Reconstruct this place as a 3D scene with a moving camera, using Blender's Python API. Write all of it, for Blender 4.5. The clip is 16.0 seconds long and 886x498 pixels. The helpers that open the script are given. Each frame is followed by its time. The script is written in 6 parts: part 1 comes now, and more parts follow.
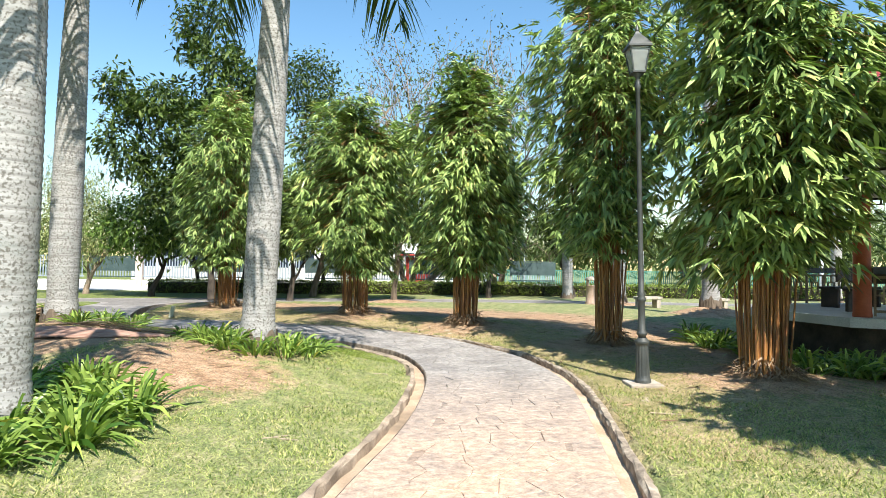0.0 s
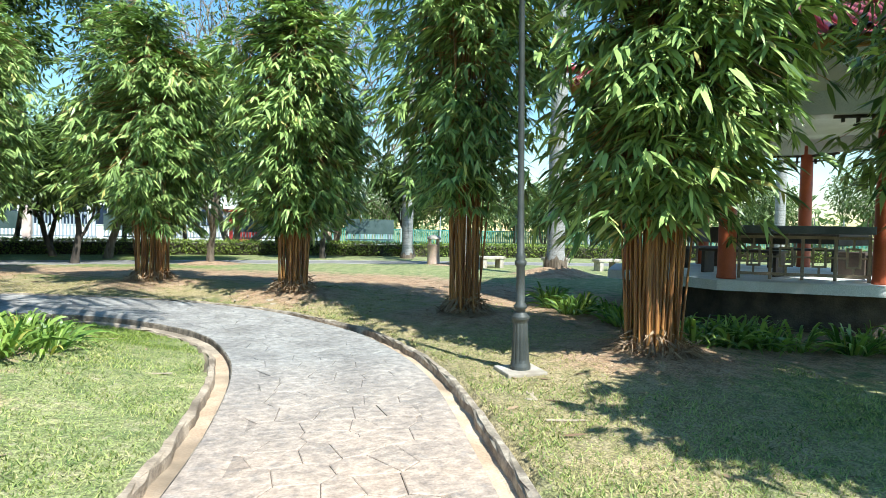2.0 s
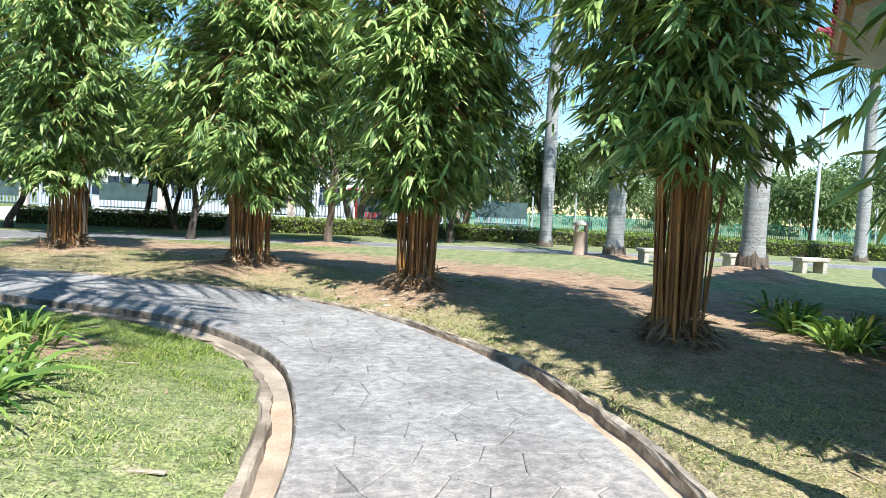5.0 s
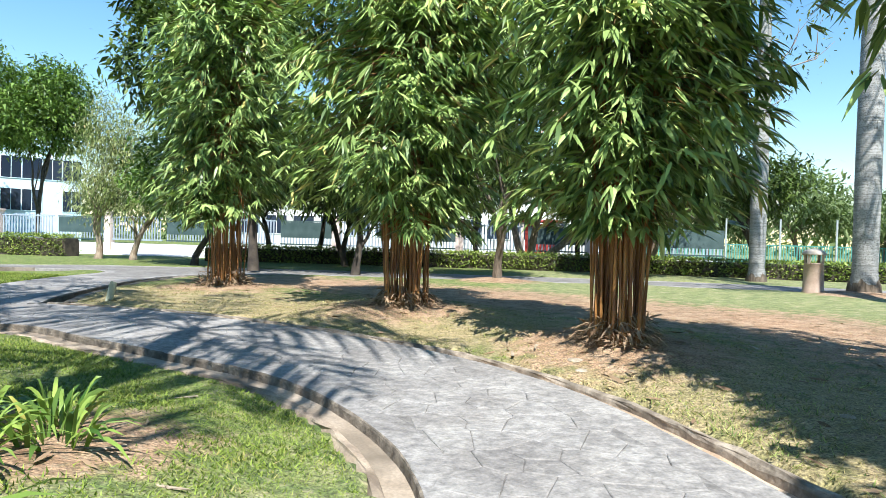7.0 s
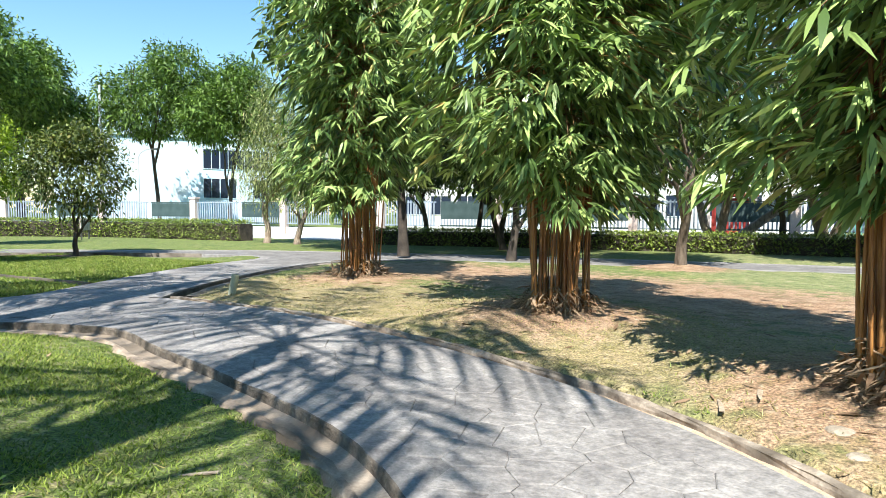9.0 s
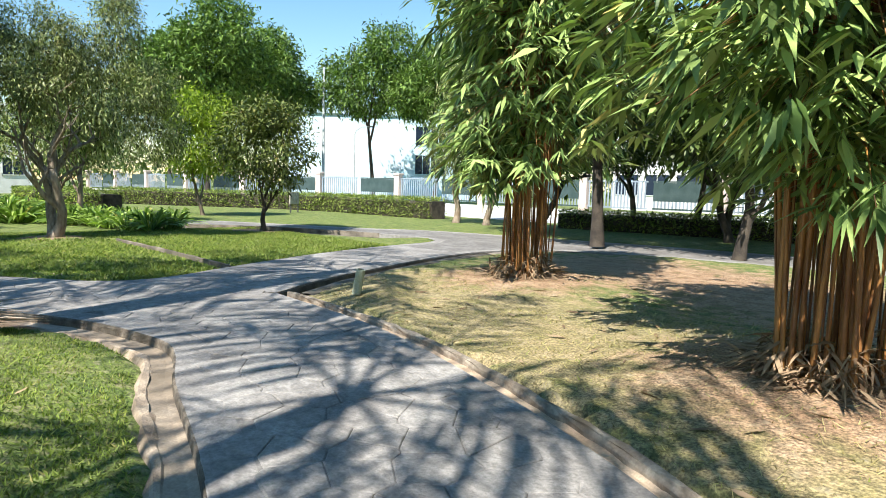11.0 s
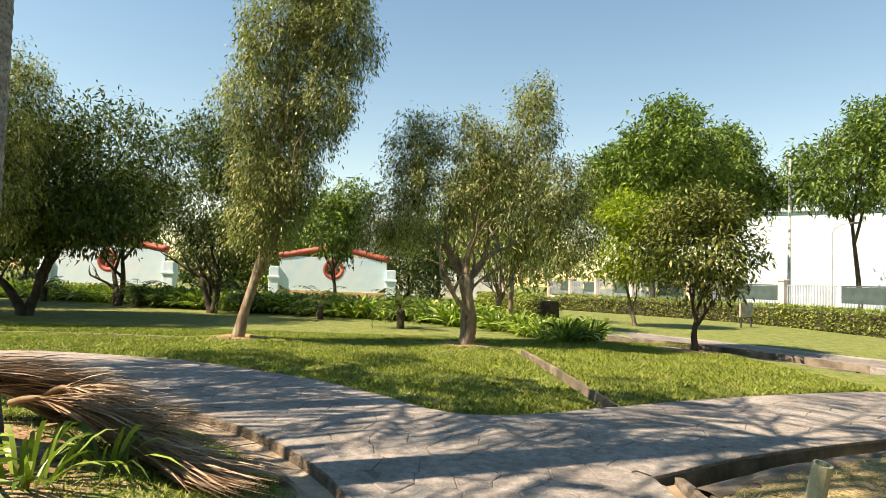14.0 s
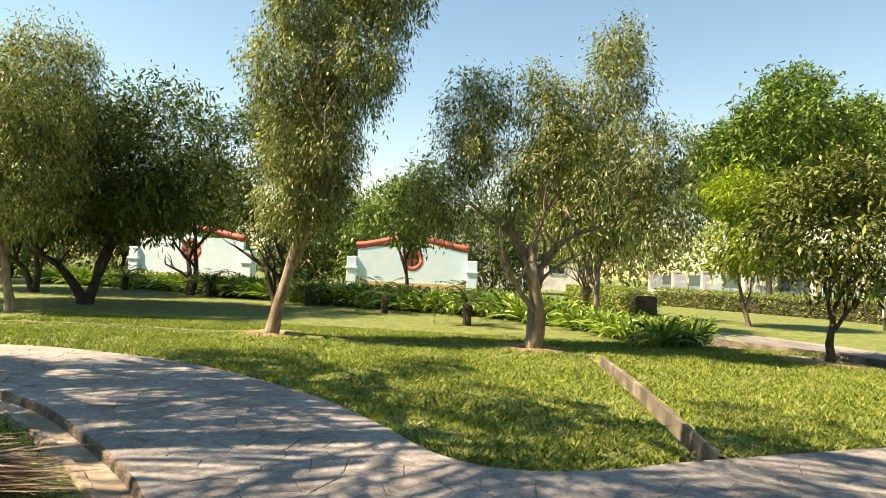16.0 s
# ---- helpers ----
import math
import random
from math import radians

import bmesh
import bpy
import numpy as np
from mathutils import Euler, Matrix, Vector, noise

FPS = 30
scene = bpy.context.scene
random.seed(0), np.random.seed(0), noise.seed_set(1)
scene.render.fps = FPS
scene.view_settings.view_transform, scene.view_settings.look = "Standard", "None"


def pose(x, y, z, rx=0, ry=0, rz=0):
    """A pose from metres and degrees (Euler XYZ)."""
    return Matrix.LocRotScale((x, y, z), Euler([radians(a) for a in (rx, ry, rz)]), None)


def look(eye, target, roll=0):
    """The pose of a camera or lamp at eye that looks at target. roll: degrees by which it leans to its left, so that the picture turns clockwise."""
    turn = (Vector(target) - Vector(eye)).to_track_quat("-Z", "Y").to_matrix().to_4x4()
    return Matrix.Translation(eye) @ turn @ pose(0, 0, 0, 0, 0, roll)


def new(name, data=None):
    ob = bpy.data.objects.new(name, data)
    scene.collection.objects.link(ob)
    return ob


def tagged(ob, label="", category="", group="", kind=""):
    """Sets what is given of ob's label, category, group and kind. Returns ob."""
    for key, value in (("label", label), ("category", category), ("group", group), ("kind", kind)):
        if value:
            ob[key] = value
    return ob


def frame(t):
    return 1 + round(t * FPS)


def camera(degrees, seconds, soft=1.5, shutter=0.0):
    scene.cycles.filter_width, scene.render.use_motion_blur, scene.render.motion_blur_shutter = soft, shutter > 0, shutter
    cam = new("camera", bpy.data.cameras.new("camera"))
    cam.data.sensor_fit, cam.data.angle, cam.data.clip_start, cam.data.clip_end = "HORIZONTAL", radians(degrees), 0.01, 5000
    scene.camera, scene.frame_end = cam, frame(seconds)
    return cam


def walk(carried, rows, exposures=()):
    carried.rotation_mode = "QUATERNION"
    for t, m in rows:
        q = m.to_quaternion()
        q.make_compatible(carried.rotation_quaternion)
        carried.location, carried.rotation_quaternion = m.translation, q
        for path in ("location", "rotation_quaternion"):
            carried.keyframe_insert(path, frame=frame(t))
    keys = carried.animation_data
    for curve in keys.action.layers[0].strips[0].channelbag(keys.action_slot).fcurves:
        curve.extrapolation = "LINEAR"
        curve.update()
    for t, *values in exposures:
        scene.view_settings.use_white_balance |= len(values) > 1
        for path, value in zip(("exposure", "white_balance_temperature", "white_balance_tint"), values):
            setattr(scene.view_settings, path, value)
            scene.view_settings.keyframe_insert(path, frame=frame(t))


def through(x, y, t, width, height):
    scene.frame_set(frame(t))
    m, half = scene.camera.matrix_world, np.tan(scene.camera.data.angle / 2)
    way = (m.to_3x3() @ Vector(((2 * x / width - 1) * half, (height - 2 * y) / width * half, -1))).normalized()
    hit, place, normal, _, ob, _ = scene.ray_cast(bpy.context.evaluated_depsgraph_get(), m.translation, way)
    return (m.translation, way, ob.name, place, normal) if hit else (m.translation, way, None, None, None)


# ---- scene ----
cam = camera(71.4, 16.0, 0.4)
PATH = [
    (0, (-0.144, 0.116, 1.474), (-0.134, 2.115, 1.535), 0.7),
    (0.5, (-0.143, 0.684, 1.473), (-0.146, 2.684, 1.463), 0.9),
    (1, (-0.052, 1.279, 1.45), (0.285, 3.25, 1.42), 1.1),
    (1.5, (-0.009, 1.838, 1.43), (0.333, 3.807, 1.363), 1.6),
    (2, (0.061, 2.36, 1.418), (0.597, 4.285, 1.355), 1.1),
    (2.5, (0.108, 2.958, 1.425), (0.464, 4.921, 1.277), 3.1),
    (3, (0.181, 3.542, 1.4), (0.67, 5.476, 1.267), 0.9),
    (3.5, (0.216, 4.078, 1.395), (0.493, 6.051, 1.22), 0.1),
    (4, (0.271, 4.608, 1.391), (0.516, 6.585, 1.207), 1.3),
    (4.2, (0.294, 4.835, 1.37), (0.547, 6.814, 1.223), 2.0),
    (6.3, (0.007, 7.208, 1.197), (-0.057, 9.204, 1.095), 1.8),
    (6.5, (-0.001, 7.433, 1.18), (-0.095, 9.431, 1.163), 1.4),
    (7, (-0.051, 8.015, 1.203), (-0.45, 9.974, 1.17), 1.5),
    (7.5, (-0.142, 8.519, 1.238), (-0.498, 10.487, 1.245), 0.6),
    (8, (-0.226, 9.025, 1.241), (-0.87, 10.918, 1.213), 1.1),
    (8.5, (-0.313, 9.532, 1.252), (-0.912, 11.439, 1.179), -0.8),
    (9, (-0.403, 10.062, 1.26), (-1.313, 11.84, 1.15), 0.4),
    (9.5, (-0.522, 10.56, 1.298), (-1.529, 12.282, 1.167), 0.5),
    (9.7, (-0.576, 10.756, 1.283), (-1.59, 12.476, 1.18), -0.1),
    (11.8, (-1.854, 13.17, 1.367), (-3.567, 14.197, 1.273), 0.8),
    (12, (-1.968, 13.233, 1.367), (-3.742, 14.157, 1.372), 1.1),
    (12.1, (-2.034, 13.258, 1.355), (-3.867, 14.059, 1.346), 1.8),
    (12.5, (-2.4, 13.497, 1.364), (-4.326, 14.034, 1.41), 1.8),
    (13, (-2.821, 13.759, 1.357), (-4.759, 14.241, 1.45), 0.0),
    (13.5, (-3.243, 14.023, 1.352), (-5.239, 14.151, 1.369), 1.5),
    (14, (-3.677, 14.296, 1.348), (-5.671, 14.389, 1.458), 2.1),
    (14.5, (-4.172, 14.496, 1.363), (-6.163, 14.31, 1.369), 2.6),
    (15, (-4.66, 14.668, 1.372), (-6.653, 14.511, 1.428), 2.9),
    (15.5, (-5.2, 14.868, 1.361), (-7.189, 14.657, 1.393), 3.4),
    (16, (-5.703, 14.998, 1.337), (-7.689, 14.778, 1.41), 2.5),
]
walk(cam, [(t, look(eye, target, roll)) for t, eye, target, roll in PATH], [(0, 1.03, 6500, 12), (1, 1.02, 6150, 5), (2, 1.03, 5850, 4), (3, 1.03, 5750, 8), (6.5, 1.01, 5950, 10), (9, 1.04, 6200, 11), (12, 0.97, 6750, 10), (13.5, 1.0, 8600, 19), (16, 1.28, 9300, 18)])

# ---- world and sun ----
SUN_DIR = Vector((0.33 * 0.62, -0.945 * 0.62, 0.785)).normalized()
world = bpy.data.worlds.new("world")
scene.world = world
world.use_nodes = True
wn = world.node_tree.nodes
sky = wn.new("ShaderNodeTexSky")
sky.sky_type = "NISHITA"
sky.sun_disc = False
sky.sun_elevation = math.asin(SUN_DIR.z)
sky.sun_rotation = math.atan2(SUN_DIR.x, SUN_DIR.y)
sky.air_density, sky.dust_density, sky.ozone_density = 1.25, 0.1, 1.5
hsv = wn.new("ShaderNodeHueSaturation")
hsv.inputs["Hue"].default_value, hsv.inputs["Saturation"].default_value = 0.494, 1.22
world.node_tree.links.new(sky.outputs[0], hsv.inputs["Color"])
world.node_tree.links.new(hsv.outputs[0], wn["Background"].inputs[0])
wn["Background"].inputs[1].default_value = 0.102
sun = new("sun", bpy.data.lights.new("sun", "SUN"))
sun.data.energy, sun.data.angle, sun.data.color = 5.0, radians(0.53), (1.0, 0.95, 0.86)
sun.matrix_world = look(SUN_DIR * 50, (0, 0, 0))


# ---- material helpers ----
def material(name, rough=0.8, metal=0.0):
    m = bpy.data.materials.new(name)
    m.use_nodes = True
    bsdf = m.node_tree.nodes["Principled BSDF"]
    bsdf.inputs["Roughness"].default_value = rough
    bsdf.inputs["Metallic"].default_value = metal
    return m, m.node_tree.nodes, m.node_tree.links, bsdf


def noise_node(nodes, links, scale, detail=4.0, kind="ShaderNodeTexNoise", coord="Object", stretch=None):
    tc = nodes.new("ShaderNodeTexCoord")
    n = nodes.new(kind)
    n.inputs["Scale"].default_value = scale
    if kind == "ShaderNodeTexNoise":
        n.inputs["Detail"].default_value = detail
    if stretch:
        mp = nodes.new("ShaderNodeMapping")
        mp.inputs["Scale"].default_value = stretch
        links.new(tc.outputs[coord], mp.inputs[0])
        links.new(mp.outputs[0], n.inputs["Vector"])
    else:
        links.new(tc.outputs[coord], n.inputs["Vector"])
    return n


def ramp(nodes, links, source, stops):
    r = nodes.new("ShaderNodeValToRGB")
    el = r.color_ramp.elements
    while len(el) < len(stops):
        el.new(0.5)
    for e, (p, c) in zip(el, stops):
        e.position, e.color = p, (*c, 1)
    links.new(source, r.inputs[0])
    return r.outputs[0]


def mix(nodes, links, fac, a, b, mode="MIX"):
    m = nodes.new("ShaderNodeMix")
    m.data_type, m.blend_type = "RGBA", mode
    for sock, v in ((m.inputs[0], fac), (m.inputs[6], a), (m.inputs[7], b)):
        if isinstance(v, (int, float)):
            sock.default_value = v
        elif isinstance(v, tuple):
            sock.default_value = (*v, 1)
        else:
            links.new(v, sock)
    return m.outputs[2]


def bump(nodes, links, bsdf, height, strength=0.4, distance=0.01):
    b = nodes.new("ShaderNodeBump")
    b.inputs["Strength"].default_value, b.inputs["Distance"].default_value = strength, distance
    links.new(height, b.inputs["Height"])
    links.new(b.outputs[0], bsdf.inputs["Normal"])


def two_tone(name, c1, c2, scale=6.0, fine=60.0, rough=0.8, metal=0.0, strength=0.3, distance=0.005, lo=0.35, hi=0.65, stretch=None, dirt=None):
    """A surface with broad tone changes, fine grain and relief."""
    m, n, l, bsdf = material(name, rough, metal)
    broad = noise_node(n, l, scale, 5, stretch=stretch)
    col = ramp(n, l, broad.outputs[0], [(lo, c1), (hi, c2)])
    grain = noise_node(n, l, fine, 6, stretch=stretch)
    g = ramp(n, l, grain.outputs[0], [(0.3, (0.72, 0.72, 0.72)), (0.7, (1.12, 1.12, 1.12))])
    col = mix(n, l, 0.8, col, g, "MULTIPLY")
    if dirt:
        d = noise_node(n, l, scale * 0.35, 8)
        col = mix(n, l, ramp(n, l, d.outputs[0], [(0.48, (0, 0, 0)), (0.68, (1, 1, 1))]), col, dirt)
    l.new(col, bsdf.inputs["Base Color"])
    bump(n, l, bsdf, grain.outputs[0], strength, distance)
    return m


def leaf_material(name, dark, light, odd=None, rough=0.45, through=0.3, oddness=0.9):
    """Leaves: each leaf its own tone, part of the light passes through."""
    m, n, l, bsdf = material(name, rough)
    geo = n.new("ShaderNodeNewGeometry")
    bsdf.inputs["Specular IOR Level"].default_value = 0.3
    stops = [(0.0, dark), (oddness * 0.97, light)]
    if odd:
        stops += [(oddness, light), (1.0, odd)]
    col = ramp(n, l, geo.outputs["Random Per Island"], stops)
    big = noise_node(n, l, 1.1, 3)
    col = mix(n, l, 0.7, col, ramp(n, l, big.outputs[0], [(0.3, (0.7, 0.72, 0.66)), (0.7, (1.15, 1.12, 1.0))]), "MULTIPLY")
    l.new(col, bsdf.inputs["Base Color"])
    tr = n.new("ShaderNodeBsdfTranslucent")
    l.new(mix(n, l, 1.0, col, (0.9, 1.15, 0.45), "MULTIPLY"), tr.inputs["Color"])
    ms = n.new("ShaderNodeMixShader")
    ms.inputs[0].default_value = through
    l.new(bsdf.outputs[0], ms.inputs[1])
    l.new(tr.outputs[0], ms.inputs[2])
    l.new(ms.outputs[0], n["Material Output"].inputs[0])
    return m


# ---- geometry helpers ----
def mesh_object(name, verts, faces, mat=None, parent=None, label="", smooth=False):
    me = bpy.data.meshes.new(name)
    me.from_pydata([tuple(v) for v in verts], [], [tuple(f) for f in faces])
    if mat:
        me.materials.append(mat)
    if smooth:
        me.polygons.foreach_set("use_smooth", [True] * len(me.polygons))
    me.update()
    ob = new(name, me)
    if parent:
        ob.parent = parent
    if label:
        tagged(ob, label)
    return ob


def part(name, bm, mat, parent=None, label="", smooth=False):
    me = bpy.data.meshes.new(name)
    bm.to_mesh(me)
    bm.free()
    me.materials.append(mat)
    if smooth:
        me.polygons.foreach_set("use_smooth", [True] * len(me.polygons))
    ob = new(name, me)
    if parent:
        ob.parent = parent
    if label:
        tagged(ob, label)
    return ob


def empty(name, loc, label, category, group="", turn=0.0):
    ob = new(name)
    ob.location = loc
    ob.rotation_euler = (0, 0, turn)
    return tagged(ob, label, category, group)


def array_mesh(name, verts, tris, mat, parent=None):
    """A mesh of triangles from arrays."""
    me = bpy.data.meshes.new(name)
    nv, nt = len(verts), len(tris)
    me.vertices.add(nv)
    me.vertices.foreach_set("co", np.ascontiguousarray(verts, dtype=np.float32).ravel())
    me.loops.add(nt * 3)
    me.loops.foreach_set("vertex_index", np.ascontiguousarray(tris, dtype=np.int32).ravel())
    me.polygons.add(nt)
    me.polygons.foreach_set("loop_start", np.arange(0, nt * 3, 3, dtype=np.int32))
    me.polygons.foreach_set("loop_total", np.full(nt, 3, dtype=np.int32))
    me.update(calc_edges=True)
    me.materials.append(mat)
    ob = new(name, me)
    if parent:
        ob.parent = parent
    return ob


def unit(v):
    return v / np.maximum(np.linalg.norm(v, axis=-1, keepdims=True), 1e-9)


LANCE = ((0.0, 0.12), (0.3, 0.5), (0.68, 0.36), (1.0, 0.0))
SLIM = ((0.0, 0.12), (0.36, 0.5), (1.0, 0.0))
DART = ((0.0, 0.5), (1.0, 0.0))
BROAD = ((0.0, 0.06), (0.45, 0.5), (1.0, 0.0))


def leaf_arrays(P, D, L, W, rng, droop=0.25, shape=LANCE):
    """Leaves as bent strips: places P, directions D, lengths L, widths W."""
    n = len(P)
    D = unit(D)
    side = unit(np.cross(D, np.array([0, 0, 1.0])) + rng.normal(0, 0.35, (n, 3)))
    rings = []
    for s, w in shape:
        c = P + D * (L * s)[:, None]
        c[:, 2] -= droop * L * s * s
        if w == 0.0:
            rings.append(c[:, None, :])
        else:
            o = side * (W * w)[:, None]
            rings.append(np.stack([c - o, c + o], 1))
    V = np.concatenate(rings, 1)
    k = V.shape[1]
    local = []
    for i in range(len(shape) - 2):
        a = 2 * i
        local += [(a, a + 1, a + 3), (a, a + 3, a + 2)]
    a = 2 * (len(shape) - 2)
    local.append((a, a + 1, a + 2))
    T = np.array(local)[None] + (np.arange(n) * k)[:, None, None]
    return V.reshape(-1, 3), T.reshape(-1, 3)


def join_arrays(items):
    vs, ts, off = [], [], 0
    for v, t in items:
        vs.append(v)
        ts.append(t + off)
        off += len(v)
    return np.concatenate(vs), np.concatenate(ts)


def tube(points, radii, sides=7):
    """A tapered tube along points, as arrays."""
    pts = np.array(points, float)
    n = len(pts)
    tang = unit(np.gradient(pts, axis=0))
    ref = np.array([0.31, 0.95, 0.05])
    a = unit(np.cross(tang, ref))
    b = np.cross(tang, a)
    ang = np.arange(sides) * 2 * np.pi / sides
    ring = a[:, None, :] * np.cos(ang)[None, :, None] + b[:, None, :] * np.sin(ang)[None, :, None]
    V = (pts[:, None, :] + ring * np.array(radii)[:, None, None]).reshape(-1, 3)
    T = []
    for i in range(n - 1):
        for j in range(sides):
            k = (j + 1) % sides
            p, q, r, s = i * sides + j, i * sides + k, (i + 1) * sides + k, (i + 1) * sides + j
            T += [(p, q, r), (p, r, s)]
    for j in range(1, sides - 1):
        T.append((n - 1) * sides + np.array([0, j, j + 1]))
    return V, np.array([tuple(t) for t in T])


def add_box(bm, x0, x1, y0, y1, z0, z1, bevel=0.0):
    m = Matrix.Translation(((x0 + x1) / 2, (y0 + y1) / 2, (z0 + z1) / 2)) @ Matrix.Diagonal((x1 - x0, y1 - y0, z1 - z0, 1))
    made = bmesh.ops.create_cube(bm, size=1, matrix=m)["verts"]
    if bevel:
        edges = list({e for v in made for e in v.link_edges})
        bmesh.ops.bevel(bm, geom=edges, offset=bevel, segments=2, affect="EDGES", profile=0.5)


def lathe(profile, sides=24):
    """Turned shape from (radius, height) pairs."""
    bm = bmesh.new()
    rings = [[bm.verts.new((r * math.cos(2 * math.pi * j / sides), r * math.sin(2 * math.pi * j / sides), z)) for j in range(sides)] for r, z in profile]
    for p, q in zip(rings, rings[1:]):
        for j in range(sides):
            k = (j + 1) % sides
            bm.faces.new((p[j], p[k], q[k], q[j]))
    bm.faces.new(rings[-1])
    bm.faces.new(rings[0][::-1])
    return bm


# ---- lie of the land ----
def smooth01(u):
    u = np.clip(u, 0, 1)
    return u * u * (3 - 2 * u)


BAMBOO = [(-6.7, 19.1), (-2.45, 17.0), (0.5, 14.85), (3.05, 11.75), (4.25, 8.4)]


def base_z(x, y):
    """Height of paths and lawns."""
    return -0.06 + 0.12 * smooth01((y + np.maximum(0, -x - 4) * 0.8 - 11) / 6)


def hill(x, y, cx, cy, r, h):
    return h * np.exp(-((x - cx) ** 2 + (y - cy) ** 2) / (r * r))


# paving edges: walker's left side, and right side
LEFT = [(-1.05, -4.0), (-1.2, 0.0), (-1.02, 2.6), (-0.83, 4.2), (-0.53, 5.8), (-0.37, 7.1), (-0.31, 8.7), (-0.44, 9.9), (-0.82, 11.2), (-1.55, 12.2), (-2.55, 12.98), (-4.05, 13.55), (-5.37, 13.9), (-6.36, 14.2), (-7.45, 13.95), (-8.2, 13.58), (-8.98, 13.0), (-9.64, 12.3), (-10.74, 10.87), (-11.35, 9.3), (-11.6, 7.0), (-11.2, 3.0), (-9.8, -2.0)]
RIGHT = [(0.95, -4.0), (0.8, 0.0), (0.95, 2.6), (1.14, 4.3), (1.36, 6.0), (1.55, 7.6), (1.6, 8.6), (1.52, 9.7), (1.25, 11.0), (0.75, 12.1), (0.0, 13.25), (-1.2, 14.25), (-2.8, 15.05), (-4.5, 15.6), (-6.1, 15.92), (-7.98, 16.02)]
DRAIN = [(-7.98, 16.02), (-8.63, 17.15), (-9.3, 18.8), (-9.9, 20.6), (-10.1, 22.3), (-9.6, 23.6), (-7.5, 24.6), (-2.0, 25.6), (4.0, 25.9), (12.0, 25.0), (22.0, 23.0)]
NORTH = [(22.0, 25.2), (12.0, 27.2), (4.0, 28.2), (-2.0, 27.9), (-8.0, 27.2), (-13.5, 25.9), (-15.7, 25.1), (-17.1, 24.0), (-21.9, 21.4), (-23.4, 19.6), (-24.5, 17.4)]
ISLAND = [(-22.4, 16.4), (-21.0, 18.8), (-18.8, 21.2), (-15.6, 22.75), (-13.6, 23.2), (-12.5, 22.7), (-11.96, 20.4), (-11.3, 18.4), (-10.4, 16.45), (-9.95, 15.6), (-9.85, 15.0), (-10.1, 14.5), (-10.8, 13.95), (-11.8, 12.97), (-12.99, 11.2), (-13.6, 9.25), (-13.7, 7.5), (-13.3, 3.0), (-12.0, -2.0)]


def curve_through(pts, step=0.16):
    """Smooth line through the points, at even steps."""
    p = np.array(pts, float)
    p = np.vstack([2 * p[0] - p[1], p, 2 * p[-1] - p[-2]])
    out = []
    for i in range(1, len(p) - 2):
        a, b, c, d = p[i - 1], p[i], p[i + 1], p[i + 2]
        for t in np.linspace(0, 1, max(2, int(np.linalg.norm(c - b) / step)), endpoint=False):
            out.append(0.5 * (2 * b + (c - a) * t + (2 * a - 5 * b + 4 * c - d) * t * t + (3 * b - a - 3 * c + d) * t ** 3))
    out.append(p[-2])
    return np.array(out)


LEFT_C, RIGHT_C, DRAIN_C, NORTH_C, ISLAND_C = (curve_through(p) for p in (LEFT, RIGHT, DRAIN, NORTH, ISLAND))
ISLE_DRAIN = ISLAND_C[(ISLAND_C[:, 0] > -21.0) & (ISLAND_C[:, 0] < -14.9) & (ISLAND_C[:, 1] > 18)]
OUTLINE = np.vstack([RIGHT_C, DRAIN_C[1:], NORTH_C, ISLAND_C, LEFT_C[::-1]])


def inside(px, py, poly):
    res = np.zeros(px.shape, bool)
    x0, y0 = poly[:, 0], poly[:, 1]
    x1, y1 = np.roll(x0, -1), np.roll(y0, -1)
    for a, b, c, d in zip(x0, y0, x1, y1):
        if b == d:
            continue
        cross = ((b > py) != (d > py)) & (px < (c - a) * (py - b) / (d - b) + a)
        res ^= cross
    return res


def distance_to(px, py, line):
    best = np.full(px.shape, 1e9)
    for (a, b), (c, d) in zip(line[:-1], line[1:]):
        ex, ey = c - a, d - b
        t = np.clip(((px - a) * ex + (py - b) * ey) / max(ex * ex + ey * ey, 1e-9), 0, 1)
        best = np.minimum(best, np.hypot(px - a - t * ex, py - b - t * ey))
    return best


DITCH = curve_through([(-10.45, 16.5), (-12.3, 16.52), (-14.2, 16.5), (-16.0, 16.45)], 0.3)
# course of the dark shadow line along a slight slope in the lawn
SHADE_LINE = curve_through([(-16.05, 16.4), (-16.35, 14.0), (-16.2, 11.2), (-16.5, 8.8), (-16.45, 6.0), (-16.0, 2.0)], 0.3)


def spread(fine_lo, fine_hi, step, far):
    mid = np.arange(fine_lo, fine_hi, step)
    out, d = [], step
    while sum(out) < far:
        d *= 1.22
        out.append(d)
    c = np.cumsum(out)
    return np.concatenate([fine_lo - c[::-1], mid, mid[-1] + c])


def land(x, y):
    """Ground height with beds and mounds, without the trenches."""
    z = base_z(x, y)
    z = z + hill(x, y, -3.6, 8.5, 2.3, 0.42) + hill(x, y, -6.8, 10.8, 2.4, 0.42)
    for cx, cy in BAMBOO:
        z = z + hill(x, y, cx, cy, 1.5, 0.15)
    z = z + hill(x, y, 8.3, 19.3, 1.0, 0.35) + hill(x, y, 7.0, 24.7, 0.9, 0.15)
    for cx, cy in ((-2.0, 25.3), (-9.2, 24.8), (-16.3, 10.85), (-16.3, 15.4)):
        z = z + hill(x, y, cx, cy, 0.8, 0.1)
    return z


